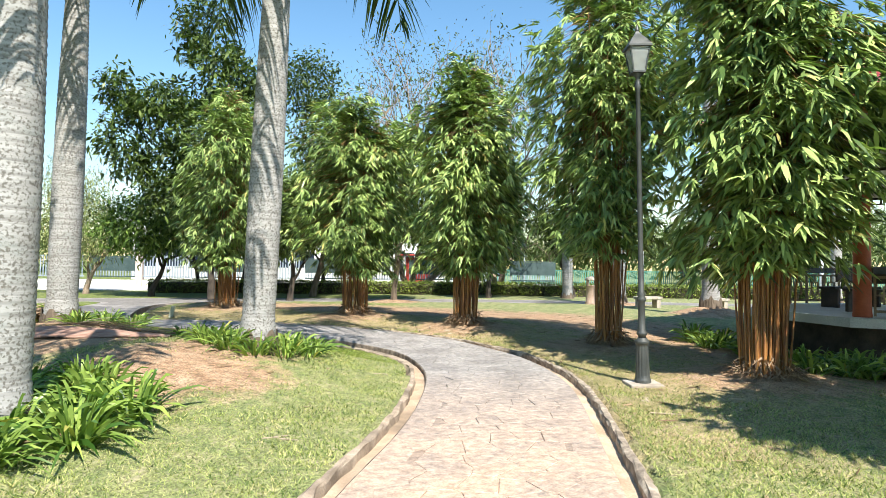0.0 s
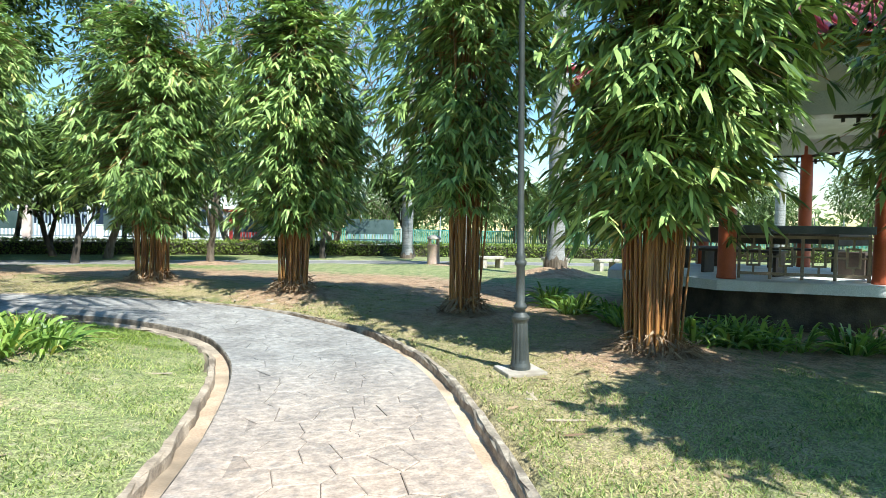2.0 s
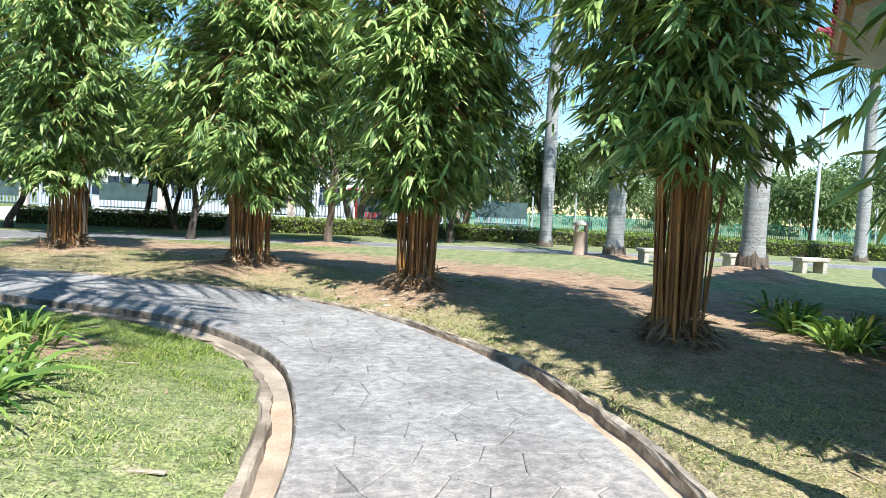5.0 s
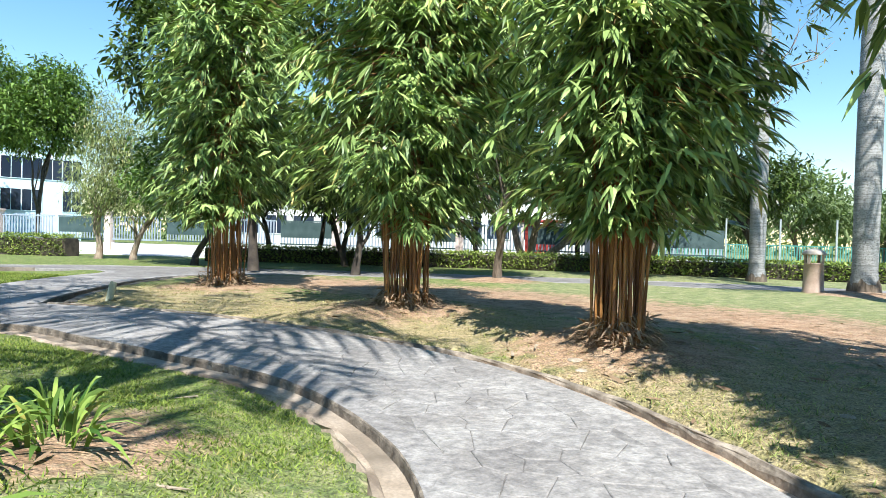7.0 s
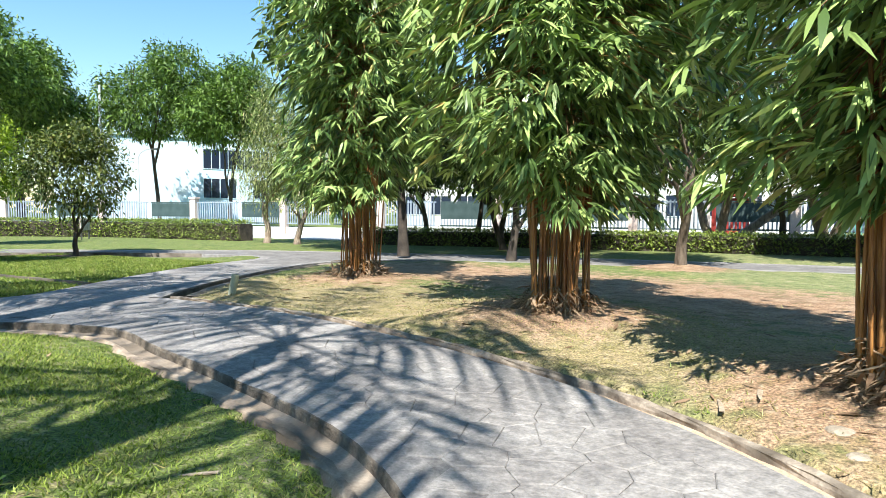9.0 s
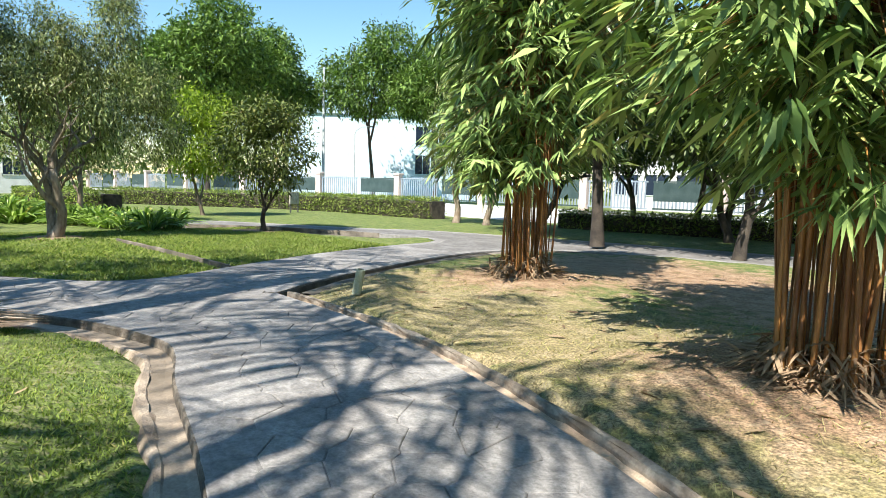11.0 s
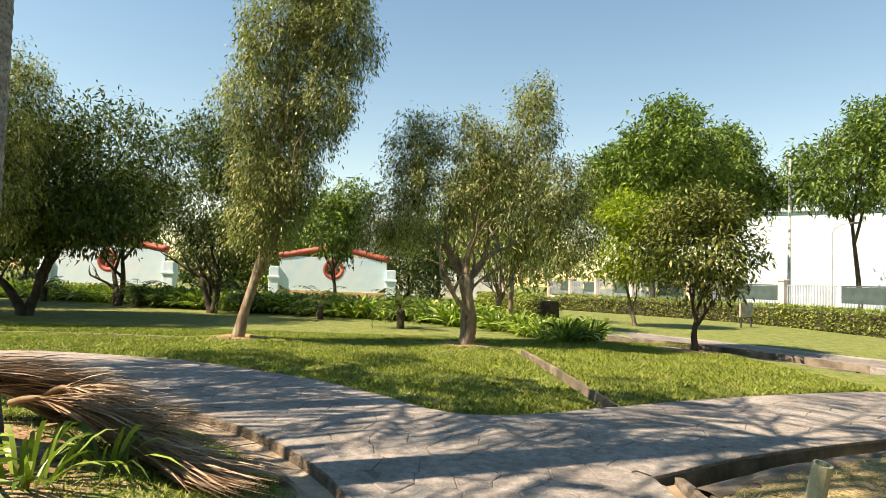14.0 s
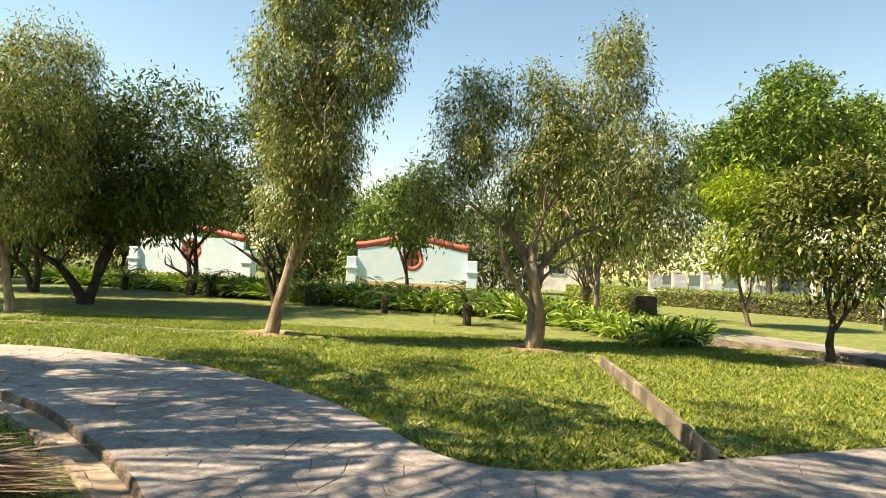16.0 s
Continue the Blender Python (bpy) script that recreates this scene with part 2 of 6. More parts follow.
def verge(x, y):
    """Lawn sinks beside the later left edge of the path and stands level with the right kerb."""
    x, y = np.asarray(x, float), np.asarray(y, float)
    dl, dr = distance_to(x, y, LEFT_C[::3]), distance_to(x, y, RIGHT_C[::3])
    stretch = np.maximum(smooth01((y - 9.6) / 1.6), smooth01((-x - 5) / 2))
    low = -0.065 * stretch * np.clip((1.9 - dl) / 1.4, 0, 1)
    high = 0.03 * np.clip((3.0 - dr) / 2.2, 0, 1) * (1 - smooth01((y - 11.0) / 2.5))
    return np.where(dl < dr, low, high)


gx, gy = spread(-19.0, 7.0, 0.15, 2500), spread(-1.0, 25.5, 0.15, 2500)
GX, GY = np.meshgrid(gx, gy)
near_grid = (np.abs(GX) < 60) & (np.abs(GY) < 60)
GZ = land(np.clip(GX, -60, 60), np.clip(GY, -60, 60))
paved = np.zeros(GX.shape, bool)
paved[near_grid] = inside(GX[near_grid], GY[near_grid], OUTLINE)
d_edge = np.full(GX.shape, 1e9)
d_edge[near_grid] = np.minimum(distance_to(GX[near_grid], GY[near_grid], LEFT_C[::2]), distance_to(GX[near_grid], GY[near_grid], RIGHT_C[::2]))
d_drain = np.full(GX.shape, 1e9)
d_drain[near_grid] = distance_to(GX[near_grid], GY[near_grid], DRAIN_C[:60:2])
d_ditch = np.full(GX.shape, 1e9)
d_ditch[near_grid] = distance_to(GX[near_grid], GY[near_grid], DITCH)
d_thin = np.full(GX.shape, 1e9)
d_thin[near_grid] = distance_to(GX[near_grid], GY[near_grid], SHADE_LINE)
flat = base_z(GX, GY)
edge_blend = np.clip((d_edge - 0.3) / 0.9, 0, 1)
GZ = np.where(near_grid, flat + (GZ - flat) * edge_blend, GZ)
GZ[near_grid] += verge(GX[near_grid], GY[near_grid])
GZ = GZ + np.where(near_grid & ~paved, 0.012 * np.sin(GX * 3.1 + np.cos(GY * 2.3) * 2) * np.cos(GY * 2.7 + GX), 0)
GZ = np.where(paved, flat - 0.14, GZ)
GZ = np.where(~paved & (d_edge < 0.225), flat - 0.16, GZ)
GZ = np.where(~paved & (d_drain < 0.38), flat - 0.34, GZ)
d_isle = np.full(GX.shape, 1e9)
d_isle[near_grid] = distance_to(GX[near_grid], GY[near_grid], ISLE_DRAIN[::2])
GZ = GZ - np.where(~paved, 0.1 * np.clip((1.5 - d_isle) / 1.0, 0, 1), 0)
GZ = np.where(~paved & (d_isle < 0.36), flat - 0.34, GZ)
GZ = np.where(d_ditch < 0.1, flat - 0.3, GZ)
GZ = np.where(d_thin < 0.09, flat - 0.2, GZ)


def soil_amount(x, y):
    """Bare earth: 1 in beds and under the bamboo, 0 on the lawns."""
    s = np.zeros(np.shape(x))
    for cx, cy, r, h in ((-3.0, 8.9, 1.25, 1.0), (-4.3, 5.8, 1.35, 1.0), (-3.6, 7.4, 1.7, 1.0), (-2.7, 7.3, 1.1, 0.85), (-2.8, 10.8, 1.0, 1.0), (-3.6, 10.3, 1.0, 0.95), (-7.0, 11.5, 1.35, 1.1), (-6.4, 12.2, 0.8, 1.0), (-5.6, 9.6, 1.9, 0.95), (8.3, 19.3, 1.4, 1.3), (7.0, 24.7, 1.2, 1.2), (6.6, 9.2, 1.9, 1.0), (6.0, 12.0, 1.9, 1.0), (-2.0, 25.3, 1.3, 1.2), (-9.2, 24.8, 1.2, 1.0), (-17.3, 20.6, 1.0, 1.1), (-16.25, 10.85, 0.7, 0.9), (-16.3, 15.4, 0.8, 0.9)):
        s = np.maximum(s, hill(x, y, cx, cy, r, h))
    for cx, cy in BAMBOO:
        s = np.maximum(s, hill(x, y, cx, cy, 1.5, 1.0))
    strip = np.exp(-((distance_to(np.asarray(x, float), np.asarray(y, float), np.array([(-7.0, 22.0), (-2.0, 20.5), (3.0, 18.0), (5.5, 13.5), (6.2, 9.5)])) / 3.3) ** 2))
    return np.maximum(s, 0.8 * strip)


def dry_amount(x, y):
    """Straw-coloured, thin lawn between path and bamboo."""
    d = distance_to(np.asarray(x, float), np.asarray(y, float), np.array([(-7.5, 17.5), (-4.0, 17.0), (0.0, 15.5), (2.2, 12.5), (2.9, 9.5), (2.6, 6.5)]))
    return np.exp(-((d / 1.9) ** 2))


def lush_amount(x, y):
    """Greener lawn beyond the fork of the paths."""
    x, y = np.asarray(x, float), np.asarray(y, float)
    return np.maximum(smooth01((-x - 8.5) / 2.5), 0.85 * smooth01((y - 9.5) / 2.0) * smooth01((-x - 0.8) / 1.5))


# ground material
m_ground, n, l, bsdf = material("lawn_and_soil", 0.95)
at_soil = n.new("ShaderNodeAttribute")
at_soil.attribute_name = "soil"
at_dry = n.new("ShaderNodeAttribute")
at_dry.attribute_name = "dry"
broad = noise_node(n, l, 0.8, 6)
patch = noise_node(n, l, 4.5, 6)
fine = noise_node(n, l, 55, 6)
grain = noise_node(n, l, 160, 4)
green = ramp(n, l, patch.outputs[0], [(0.3, (0.14, 0.185, 0.06)), (0.55, (0.26, 0.28, 0.11)), (0.8, (0.42, 0.37, 0.22))])
straw = ramp(n, l, patch.outputs[0], [(0.3, (0.24, 0.21, 0.085)), (0.55, (0.36, 0.29, 0.15)), (0.8, (0.43, 0.34, 0.2))])
earth = ramp(n, l, patch.outputs[0], [(0.3, (0.26, 0.15, 0.085)), (0.55, (0.4, 0.26, 0.16)), (0.8, (0.5, 0.36, 0.24))])


def masked(attr, noise_out, lo, hi):
    add = n.new("ShaderNodeMath")
    add.operation = "ADD"
    l.new(attr.outputs["Fac"], add.inputs[0])
    sc = n.new("ShaderNodeMath")
    sc.operation = "MULTIPLY_ADD"
    sc.inputs[1].default_value, sc.inputs[2].default_value = 0.9, -0.45
    l.new(noise_out, sc.inputs[0])
    l.new(sc.outputs[0], add.inputs[1])
    return ramp(n, l, add.outputs[0], [(lo, (0, 0, 0)), (hi, (1, 1, 1))])


at_lush = n.new("ShaderNodeAttribute")
at_lush.attribute_name = "lush"
lush = ramp(n, l, patch.outputs[0], [(0.3, (0.085, 0.14, 0.024)), (0.55, (0.17, 0.22, 0.045)), (0.8, (0.3, 0.27, 0.11))])
green = mix(n, l, at_lush.outputs["Fac"], green, lush)
col = mix(n, l, masked(at_dry, patch.outputs[0], 0.25, 0.75), green, straw)
col = mix(n, l, masked(at_soil, patch.outputs[0], 0.42, 0.68), col, earth)
col = mix(n, l, 0.85, col, ramp(n, l, fine.outputs[0], [(0.34, (0.3, 0.3, 0.3)), (0.66, (1.5, 1.5, 1.5))]), "MULTIPLY")
col = mix(n, l, 0.6, col, ramp(n, l, grain.outputs[0], [(0.3, (0.6, 0.6, 0.6)), (0.7, (1.2, 1.2, 1.2))]), "MULTIPLY")
col = mix(n, l, 0.5, col, ramp(n, l, broad.outputs[0], [(0.3, (0.8, 0.85, 0.8)), (0.7, (1.15, 1.1, 1.0))]), "MULTIPLY")
spots = noise_node(n, l, 16, 7)
col = mix(n, l, ramp(n, l, spots.outputs[0], [(0.55, (0, 0, 0)), (0.72, (0.6, 0.6, 0.6))]), col, (0.4, 0.34, 0.22))
col = mix(n, l, ramp(n, l, spots.outputs[0], [(0.3, (0.6, 0.6, 0.6)), (0.44, (0, 0, 0))]), col, (0.09, 0.09, 0.035))
l.new(col, bsdf.inputs["Base Color"])
bump(n, l, bsdf, spots.outputs[0], 0.9, 0.05)

ny, nx = GX.shape
verts = np.stack([GX, GY, GZ], -1).reshape(-1, 3)
idx = np.arange(nx * ny).reshape(ny, nx)
a, b, c, d = idx[:-1, :-1].ravel(), idx[:-1, 1:].ravel(), idx[1:, 1:].ravel(), idx[1:, :-1].ravel()
ground = array_mesh("ground", verts, np.concatenate([np.stack([a, b, c], 1), np.stack([a, c, d], 1)]), m_ground)
ground.data.polygons.foreach_set("use_smooth", [True] * len(ground.data.polygons))
fx, fy = np.clip(verts[:, 0], -80, 80), np.clip(verts[:, 1], -80, 80)
for key, values in (("soil", soil_amount(fx, fy)), ("dry", dry_amount(fx, fy)), ("lush", lush_amount(fx, fy))):
    attr = ground.data.attributes.new(key, "FLOAT", "POINT")
    attr.data.foreach_set("value", np.asarray(values, dtype=np.float32))
tagged(ground, "mown park lawn with dry patches and bare earth", "ground", kind="structure")

# ---- materials ----
def sandy_paving(name, tone):
    m, n, l, bsdf = material(name, 0.85)
    broad, grain = noise_node(n, l, 1.7, 6), noise_node(n, l, 48, 6)
    blot = noise_node(n, l, 9, 5)
    col = ramp(n, l, broad.outputs[0], [(0.35, (0.24, 0.225, 0.208)), (0.65, (0.35, 0.333, 0.308))])
    info = n.new("ShaderNodeObjectInfo")
    col = mix(n, l, 0.22, col, ramp(n, l, info.outputs["Random"], [(0.0, (0.82, 0.82, 0.84)), (1.0, (1.14, 1.12, 1.1))]), "MULTIPLY")
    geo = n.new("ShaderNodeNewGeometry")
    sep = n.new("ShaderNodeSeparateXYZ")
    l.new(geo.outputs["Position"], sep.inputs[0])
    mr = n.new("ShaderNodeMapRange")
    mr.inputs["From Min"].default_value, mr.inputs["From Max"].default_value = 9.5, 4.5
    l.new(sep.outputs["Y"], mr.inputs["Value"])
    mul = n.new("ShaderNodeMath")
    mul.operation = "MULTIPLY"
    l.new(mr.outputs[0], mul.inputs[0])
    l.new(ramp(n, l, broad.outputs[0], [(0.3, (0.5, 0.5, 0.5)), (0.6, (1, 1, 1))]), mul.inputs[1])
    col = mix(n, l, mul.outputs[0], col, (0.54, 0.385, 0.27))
    col = mix(n, l, ramp(n, l, blot.outputs[0], [(0.55, (0, 0, 0)), (0.75, (0.5, 0.5, 0.5))]), col, (0.24, 0.225, 0.21))
    col = mix(n, l, 0.85, col, ramp(n, l, grain.outputs[0], [(0.3, (0.7, 0.7, 0.7)), (0.7, (1.15, 1.15, 1.15))]), "MULTIPLY")
    mid = noise_node(n, l, 13, 7)
    col = mix(n, l, 0.75, col, ramp(n, l, mid.outputs[0], [(0.32, (0.62, 0.62, 0.63)), (0.66, (1.22, 1.21, 1.2))]), "MULTIPLY")
    col = mix(n, l, 1.0, col, (tone, tone, tone), "MULTIPLY")
    l.new(col, bsdf.inputs["Base Color"])
    bump(n, l, bsdf, mid.outputs[0], 0.75, 0.03)
    return m


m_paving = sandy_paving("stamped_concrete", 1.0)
m_joint = sandy_paving("paving_joint", 0.72)
m_gutter = two_tone("sandy_concrete", (0.42, 0.3, 0.2), (0.58, 0.45, 0.32), 3, 60, 0.9, strength=0.5, dirt=(0.2, 0.15, 0.1))
m_gutter_old = two_tone("dirty_gutter", (0.32, 0.255, 0.185), (0.5, 0.41, 0.31), 3, 50, 0.95, strength=0.7, dirt=(0.15, 0.12, 0.085))
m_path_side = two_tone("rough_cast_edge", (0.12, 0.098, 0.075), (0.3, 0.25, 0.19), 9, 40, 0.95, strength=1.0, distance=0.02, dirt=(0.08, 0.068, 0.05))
m_kerb = two_tone("old_concrete", (0.28, 0.215, 0.155), (0.48, 0.385, 0.285), 5, 50, 0.92, strength=0.9, distance=0.012, dirt=(0.15, 0.115, 0.08))
m_kerb_old = two_tone("half_buried_concrete", (0.22, 0.175, 0.13), (0.46, 0.39, 0.3), 9, 50, 0.95, strength=1.0, dirt=(0.11, 0.09, 0.065))
# darkened concrete for the drains; on the ditch its tone stands for shadow
m_dark_conc = two_tone("dark_drain_concrete", (0.12, 0.1, 0.075), (0.27, 0.23, 0.18), 4, 45, 0.92, strength=0.6, dirt=(0.06, 0.055, 0.04))

# ---- paving ----
px, py = np.meshgrid(np.arange(-26, 24, 0.14), np.arange(-5, 30, 0.14))
pin = inside(px, py, OUTLINE)
cell = pin[:-1, :-1] & pin[:-1, 1:] & pin[1:, :-1] & pin[1:, 1:]
pid = np.arange(px.size).reshape(px.shape)
q = np.stack([pid[:-1, :-1][cell], pid[:-1, 1:][cell], pid[1:, 1:][cell], pid[1:, :-1][cell]], 1)
used, inv = np.unique(q, return_inverse=True)
q = inv.reshape(q.shape)
pv_xy = np.stack([px.ravel()[used], py.ravel()[used]], 1)
pav = np.column_stack([pv_xy, base_z(pv_xy[:, 0], pv_xy[:, 1]) - 0.012])
pavement = array_mesh("pavement", pav, np.concatenate([q[:, [0, 1, 2]], q[:, [0, 2, 3]]]), m_joint)
tagged(pavement, "curving grey stamped concrete footpath with flagstone pattern", "path", kind="structure")


def profile_strip(name, line, side, profile, mat, label, wobble=0.0, seed=1, sink=None):
    """A strip swept along a line: profile of (offset outward, height)."""
    rng = np.random.default_rng(seed)
    p = np.array(line)
    t = unit(np.gradient(p, axis=0))
    nrm = np.stack([t[:, 1], -t[:, 0]], 1) * side
    rows = []
    for o, h in profile:
        q = p + nrm * (o + rng.normal(0, wobble, (len(p), 1)) * (1 if o > 0.02 else 0))
        rows.append(np.column_stack([q, base_z(p[:, 0], p[:, 1]) + h + rng.normal(0, wobble * 0.6, len(p)) - (0 if sink is None else sink)]))
    V = np.stack(rows, 1).reshape(-1, 3)
    k = len(profile)
    F = []
    for i in range(len(p) - 1):
        for j in range(k - 1):
            F.append((i * k + j, (i + 1) * k + j, (i + 1) * k + j + 1, i * k + j + 1))
    return tagged(mesh_object(name, V, F, mat), label, "kerb", kind="structure")


edge_l = LEFT_C[:-1]
for nm, ln, sd in (("pavement_edge_a", LEFT_C, 1), ("pavement_edge_b", RIGHT_C, -1), ("pavement_edge_c", DRAIN_C, -1), ("pavement_edge_d", NORTH_C, -1), ("pavement_edge_e", ISLAND_C, -1)):
    tagged(profile_strip(nm, ln, sd, [(0.0, -0.3), (0.0, -0.008), (0.006, -0.002), (0.13, -0.001), (0.24, -0.006), (0.3, -0.02)], m_paving, "smooth border of the stamped concrete path", 0.0, 2), category="path")
later = np.maximum(smooth01((edge_l[:, 1] - 9.6) / 1.6), smooth01((-edge_l[:, 0] - 5) / 2))
turn_i = int(np.argmax(edge_l[:, 1] > 10.2))
gutter = [(0.0, -0.05), (0.012, -0.07), (0.06, -0.078), (0.15, -0.074), (0.21, -0.066)]
profile_strip("gutter_left_a", edge_l[:turn_i + 1], -1, gutter, m_gutter, "shallow sandy concrete gutter beside footpath", 0.004, 3, 0.012 * later[:turn_i + 1])
profile_strip("gutter_left_b", edge_l[turn_i:], -1, gutter, m_gutter_old, "dirty concrete gutter below the path edge", 0.004, 3, 0.012 * later[turn_i:])
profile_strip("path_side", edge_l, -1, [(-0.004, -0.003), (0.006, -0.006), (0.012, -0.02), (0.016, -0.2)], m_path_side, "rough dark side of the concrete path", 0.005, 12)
profile_strip("kerb_left", edge_l, -1, [(0.15, -0.16), (0.158, 0.004), (0.168, 0.02), (0.212, 0.023), (0.226, 0.01), (0.3, -0.12)], m_kerb, "worn concrete kerb edging the lawn", 0.009, 4, 0.09 * later)
profile_strip("gutter_right", RIGHT_C, 1, [(-0.02, -0.02), (0.0, -0.03), (0.03, -0.055), (0.1, -0.065), (0.155, -0.055)], m_gutter, "narrow sandy concrete gutter beside footpath", 0.007, 5)
profile_strip("kerb_right", RIGHT_C, 1, [(0.14, -0.12), (0.144, 0.0), (0.15, 0.022), (0.16, 0.032), (0.195, 0.034), (0.215, 0.024), (0.29, -0.08)], m_kerb_old, "worn concrete kerb edging the bamboo bed", 0.008, 6, 0.035 * smooth01((RIGHT_C[:, 1] - 11.0) / 2.5))
profile_strip("drain_channel", DRAIN_C[:60], 1, [(0.0, -0.03), (0.01, -0.26), (0.3, -0.27), (0.31, -0.02), (0.33, 0.012), (0.43, 0.014), (0.5, 0.0), (0.56, -0.16)], m_dark_conc, "open dark concrete drain along the footpath", 0.006, 7)
# shadow inside the ditch is put into the dark concrete colour
profile_strip("ditch_channel", DITCH, 1, [(-0.17, -0.2), (-0.14, -0.015), (-0.1, -0.008), (-0.095, -0.26), (0.05, -0.26), (0.055, 0.012), (0.062, 0.02), (0.1, 0.02), (0.115, 0.0), (0.17, -0.2)], m_dark_conc, "straight concrete drainage ditch across the lawn", 0.006, 8)
# dark trench added to draw the shadow line on the lawn
profile_strip("shade_line_trench", SHADE_LINE, 1, [(-0.15, -0.1), (-0.13, -0.004), (-0.08, 0.0), (-0.075, -0.16), (0.06, -0.16), (0.065, 0.0), (0.11, 0.0), (0.14, -0.1)], m_dark_conc, "thin dark trench standing in for a shadow line on the lawn", 0.004, 9)
ISL = ISLAND_C[:70]
profile_strip("drain_island", ISLE_DRAIN, 1, [(-0.06, 0.012), (0.0, 0.015), (0.012, -0.26), (0.26, -0.27), (0.27, -0.11), (0.28, -0.09), (0.37, -0.09), (0.4, -0.11), (0.44, -0.2)], m_dark_conc, "open concrete drain between lawn and far path", 0.006, 11)
profile_strip("kerb_island", ISL[:22], -1, [(0.0, -0.1), (-0.02, 0.03), (-0.05, 0.05), (-0.18, 0.05), (-0.2, 0.02), (-0.22, -0.2)], m_kerb, "concrete edge of the lawn beside the far path", 0.01, 10)

# ---- plant materials ----
m_bamboo_leaf = leaf_material("bamboo_leaf", (0.06, 0.115, 0.03), (0.48, 0.63, 0.22), (0.66, 0.53, 0.2), 0.34, 0.1, 0.95)
m_culm = two_tone("bamboo_culm", (0.17, 0.062, 0.02), (0.5, 0.24, 0.06), 3, 40, 0.5, strength=0.2, stretch=(6, 6, 0.6), dirt=(0.13, 0.075, 0.04))
m_litter = leaf_material("dead_leaf", (0.17, 0.1, 0.06), (0.42, 0.3, 0.2), None, 0.8, 0.1)
m_palm_trunk, n, l, bsdf = material("palm_bark", 0.9)
ringn = noise_node(n, l, 1.0, 6, stretch=(1.2, 1.2, 26))
blot = noise_node(n, l, 7, 8)
mott = noise_node(n, l, 38, 6)
col = ramp(n, l, ringn.outputs[0], [(0.3, (0.2, 0.195, 0.18)), (0.5, (0.34, 0.335, 0.315)), (0.7, (0.43, 0.425, 0.405))])
col = mix(n, l, ramp(n, l, blot.outputs[0], [(0.5, (0, 0, 0)), (0.66, (0.85, 0.85, 0.85))]), col, (0.3, 0.31, 0.29))
col = mix(n, l, ramp(n, l, mott.outputs[0], [(0.5, (0, 0, 0)), (0.62, (0.85, 0.85, 0.85))]), col, (0.11, 0.1, 0.082))
l.new(col, bsdf.inputs["Base Color"])
bump(n, l, bsdf, ringn.outputs[0], 0.5, 0.012)
m_palm_leaf = leaf_material("palm_leaf", (0.025, 0.055, 0.012), (0.09, 0.14, 0.03), None, 0.4, 0.2)
m_palm_shaft = two_tone("palm_crownshaft", (0.1, 0.16, 0.04), (0.18, 0.24, 0.07), 3, 40, 0.5)
m_strap_leaf = leaf_material("strap_leaf", (0.045, 0.115, 0.02), (0.37, 0.5, 0.11), (0.5, 0.42, 0.12), 0.35, 0.22, 0.96)
m_bark = two_tone("tree_bark", (0.1, 0.075, 0.05), (0.24, 0.19, 0.14), 4, 45, 0.95, strength=0.8, distance=0.02, stretch=(4, 4, 0.8))
m_bark_pale = two_tone("pale_papery_bark", (0.21, 0.15, 0.1), (0.43, 0.35, 0.26), 4, 45, 0.9, strength=0.8, distance=0.02, stretch=(4, 4, 1.0), dirt=(0.16, 0.11, 0.07))
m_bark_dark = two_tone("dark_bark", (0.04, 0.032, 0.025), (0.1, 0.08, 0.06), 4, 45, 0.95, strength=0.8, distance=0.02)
m_leaf_dark = leaf_material("dark_leaf", (0.02, 0.042, 0.012), (0.14, 0.2, 0.05), None, 0.4, 0.16)
m_leaf_mid = leaf_material("mid_leaf", (0.035, 0.075, 0.016), (0.2, 0.31, 0.065), None, 0.45, 0.18)
m_leaf_grey = leaf_material("grey_green_leaf", (0.045, 0.062, 0.02), (0.44, 0.49, 0.21), (0.46, 0.34, 0.19), 0.42, 0.22, 0.94)
m_leaf_lime = leaf_material("lime_leaf", (0.13, 0.2, 0.015), (0.36, 0.44, 0.05), None, 0.45, 0.35)
m_leaf_olive = leaf_material("olive_leaf", (0.03, 0.052, 0.012), (0.19, 0.23, 0.055), (0.22, 0.18, 0.06), 0.5, 0.14, 0.93)
# far leaves are paler than near ones: distance haze put into the colour
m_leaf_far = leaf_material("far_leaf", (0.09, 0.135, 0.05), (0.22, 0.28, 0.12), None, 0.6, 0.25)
m_hedge_leaf = leaf_material("hedge_leaf", (0.06, 0.1, 0.018), (0.34, 0.42, 0.09), None, 0.45, 0.15)


def ground_z(x, y):
    """Height of the finished lawn, level beside the paths."""
    x, y = np.asarray(x, float), np.asarray(y, float)
    d = np.minimum(distance_to(x, y, LEFT_C[::4]), distance_to(x, y, RIGHT_C[::4]))
    z = base_z(x, y)
    return z + (land(x, y) - z) * np.clip((d - 0.3) / 0.9, 0, 1) + verge(x, y)


def put_z(x, y):
    return float(ground_z(x, y))


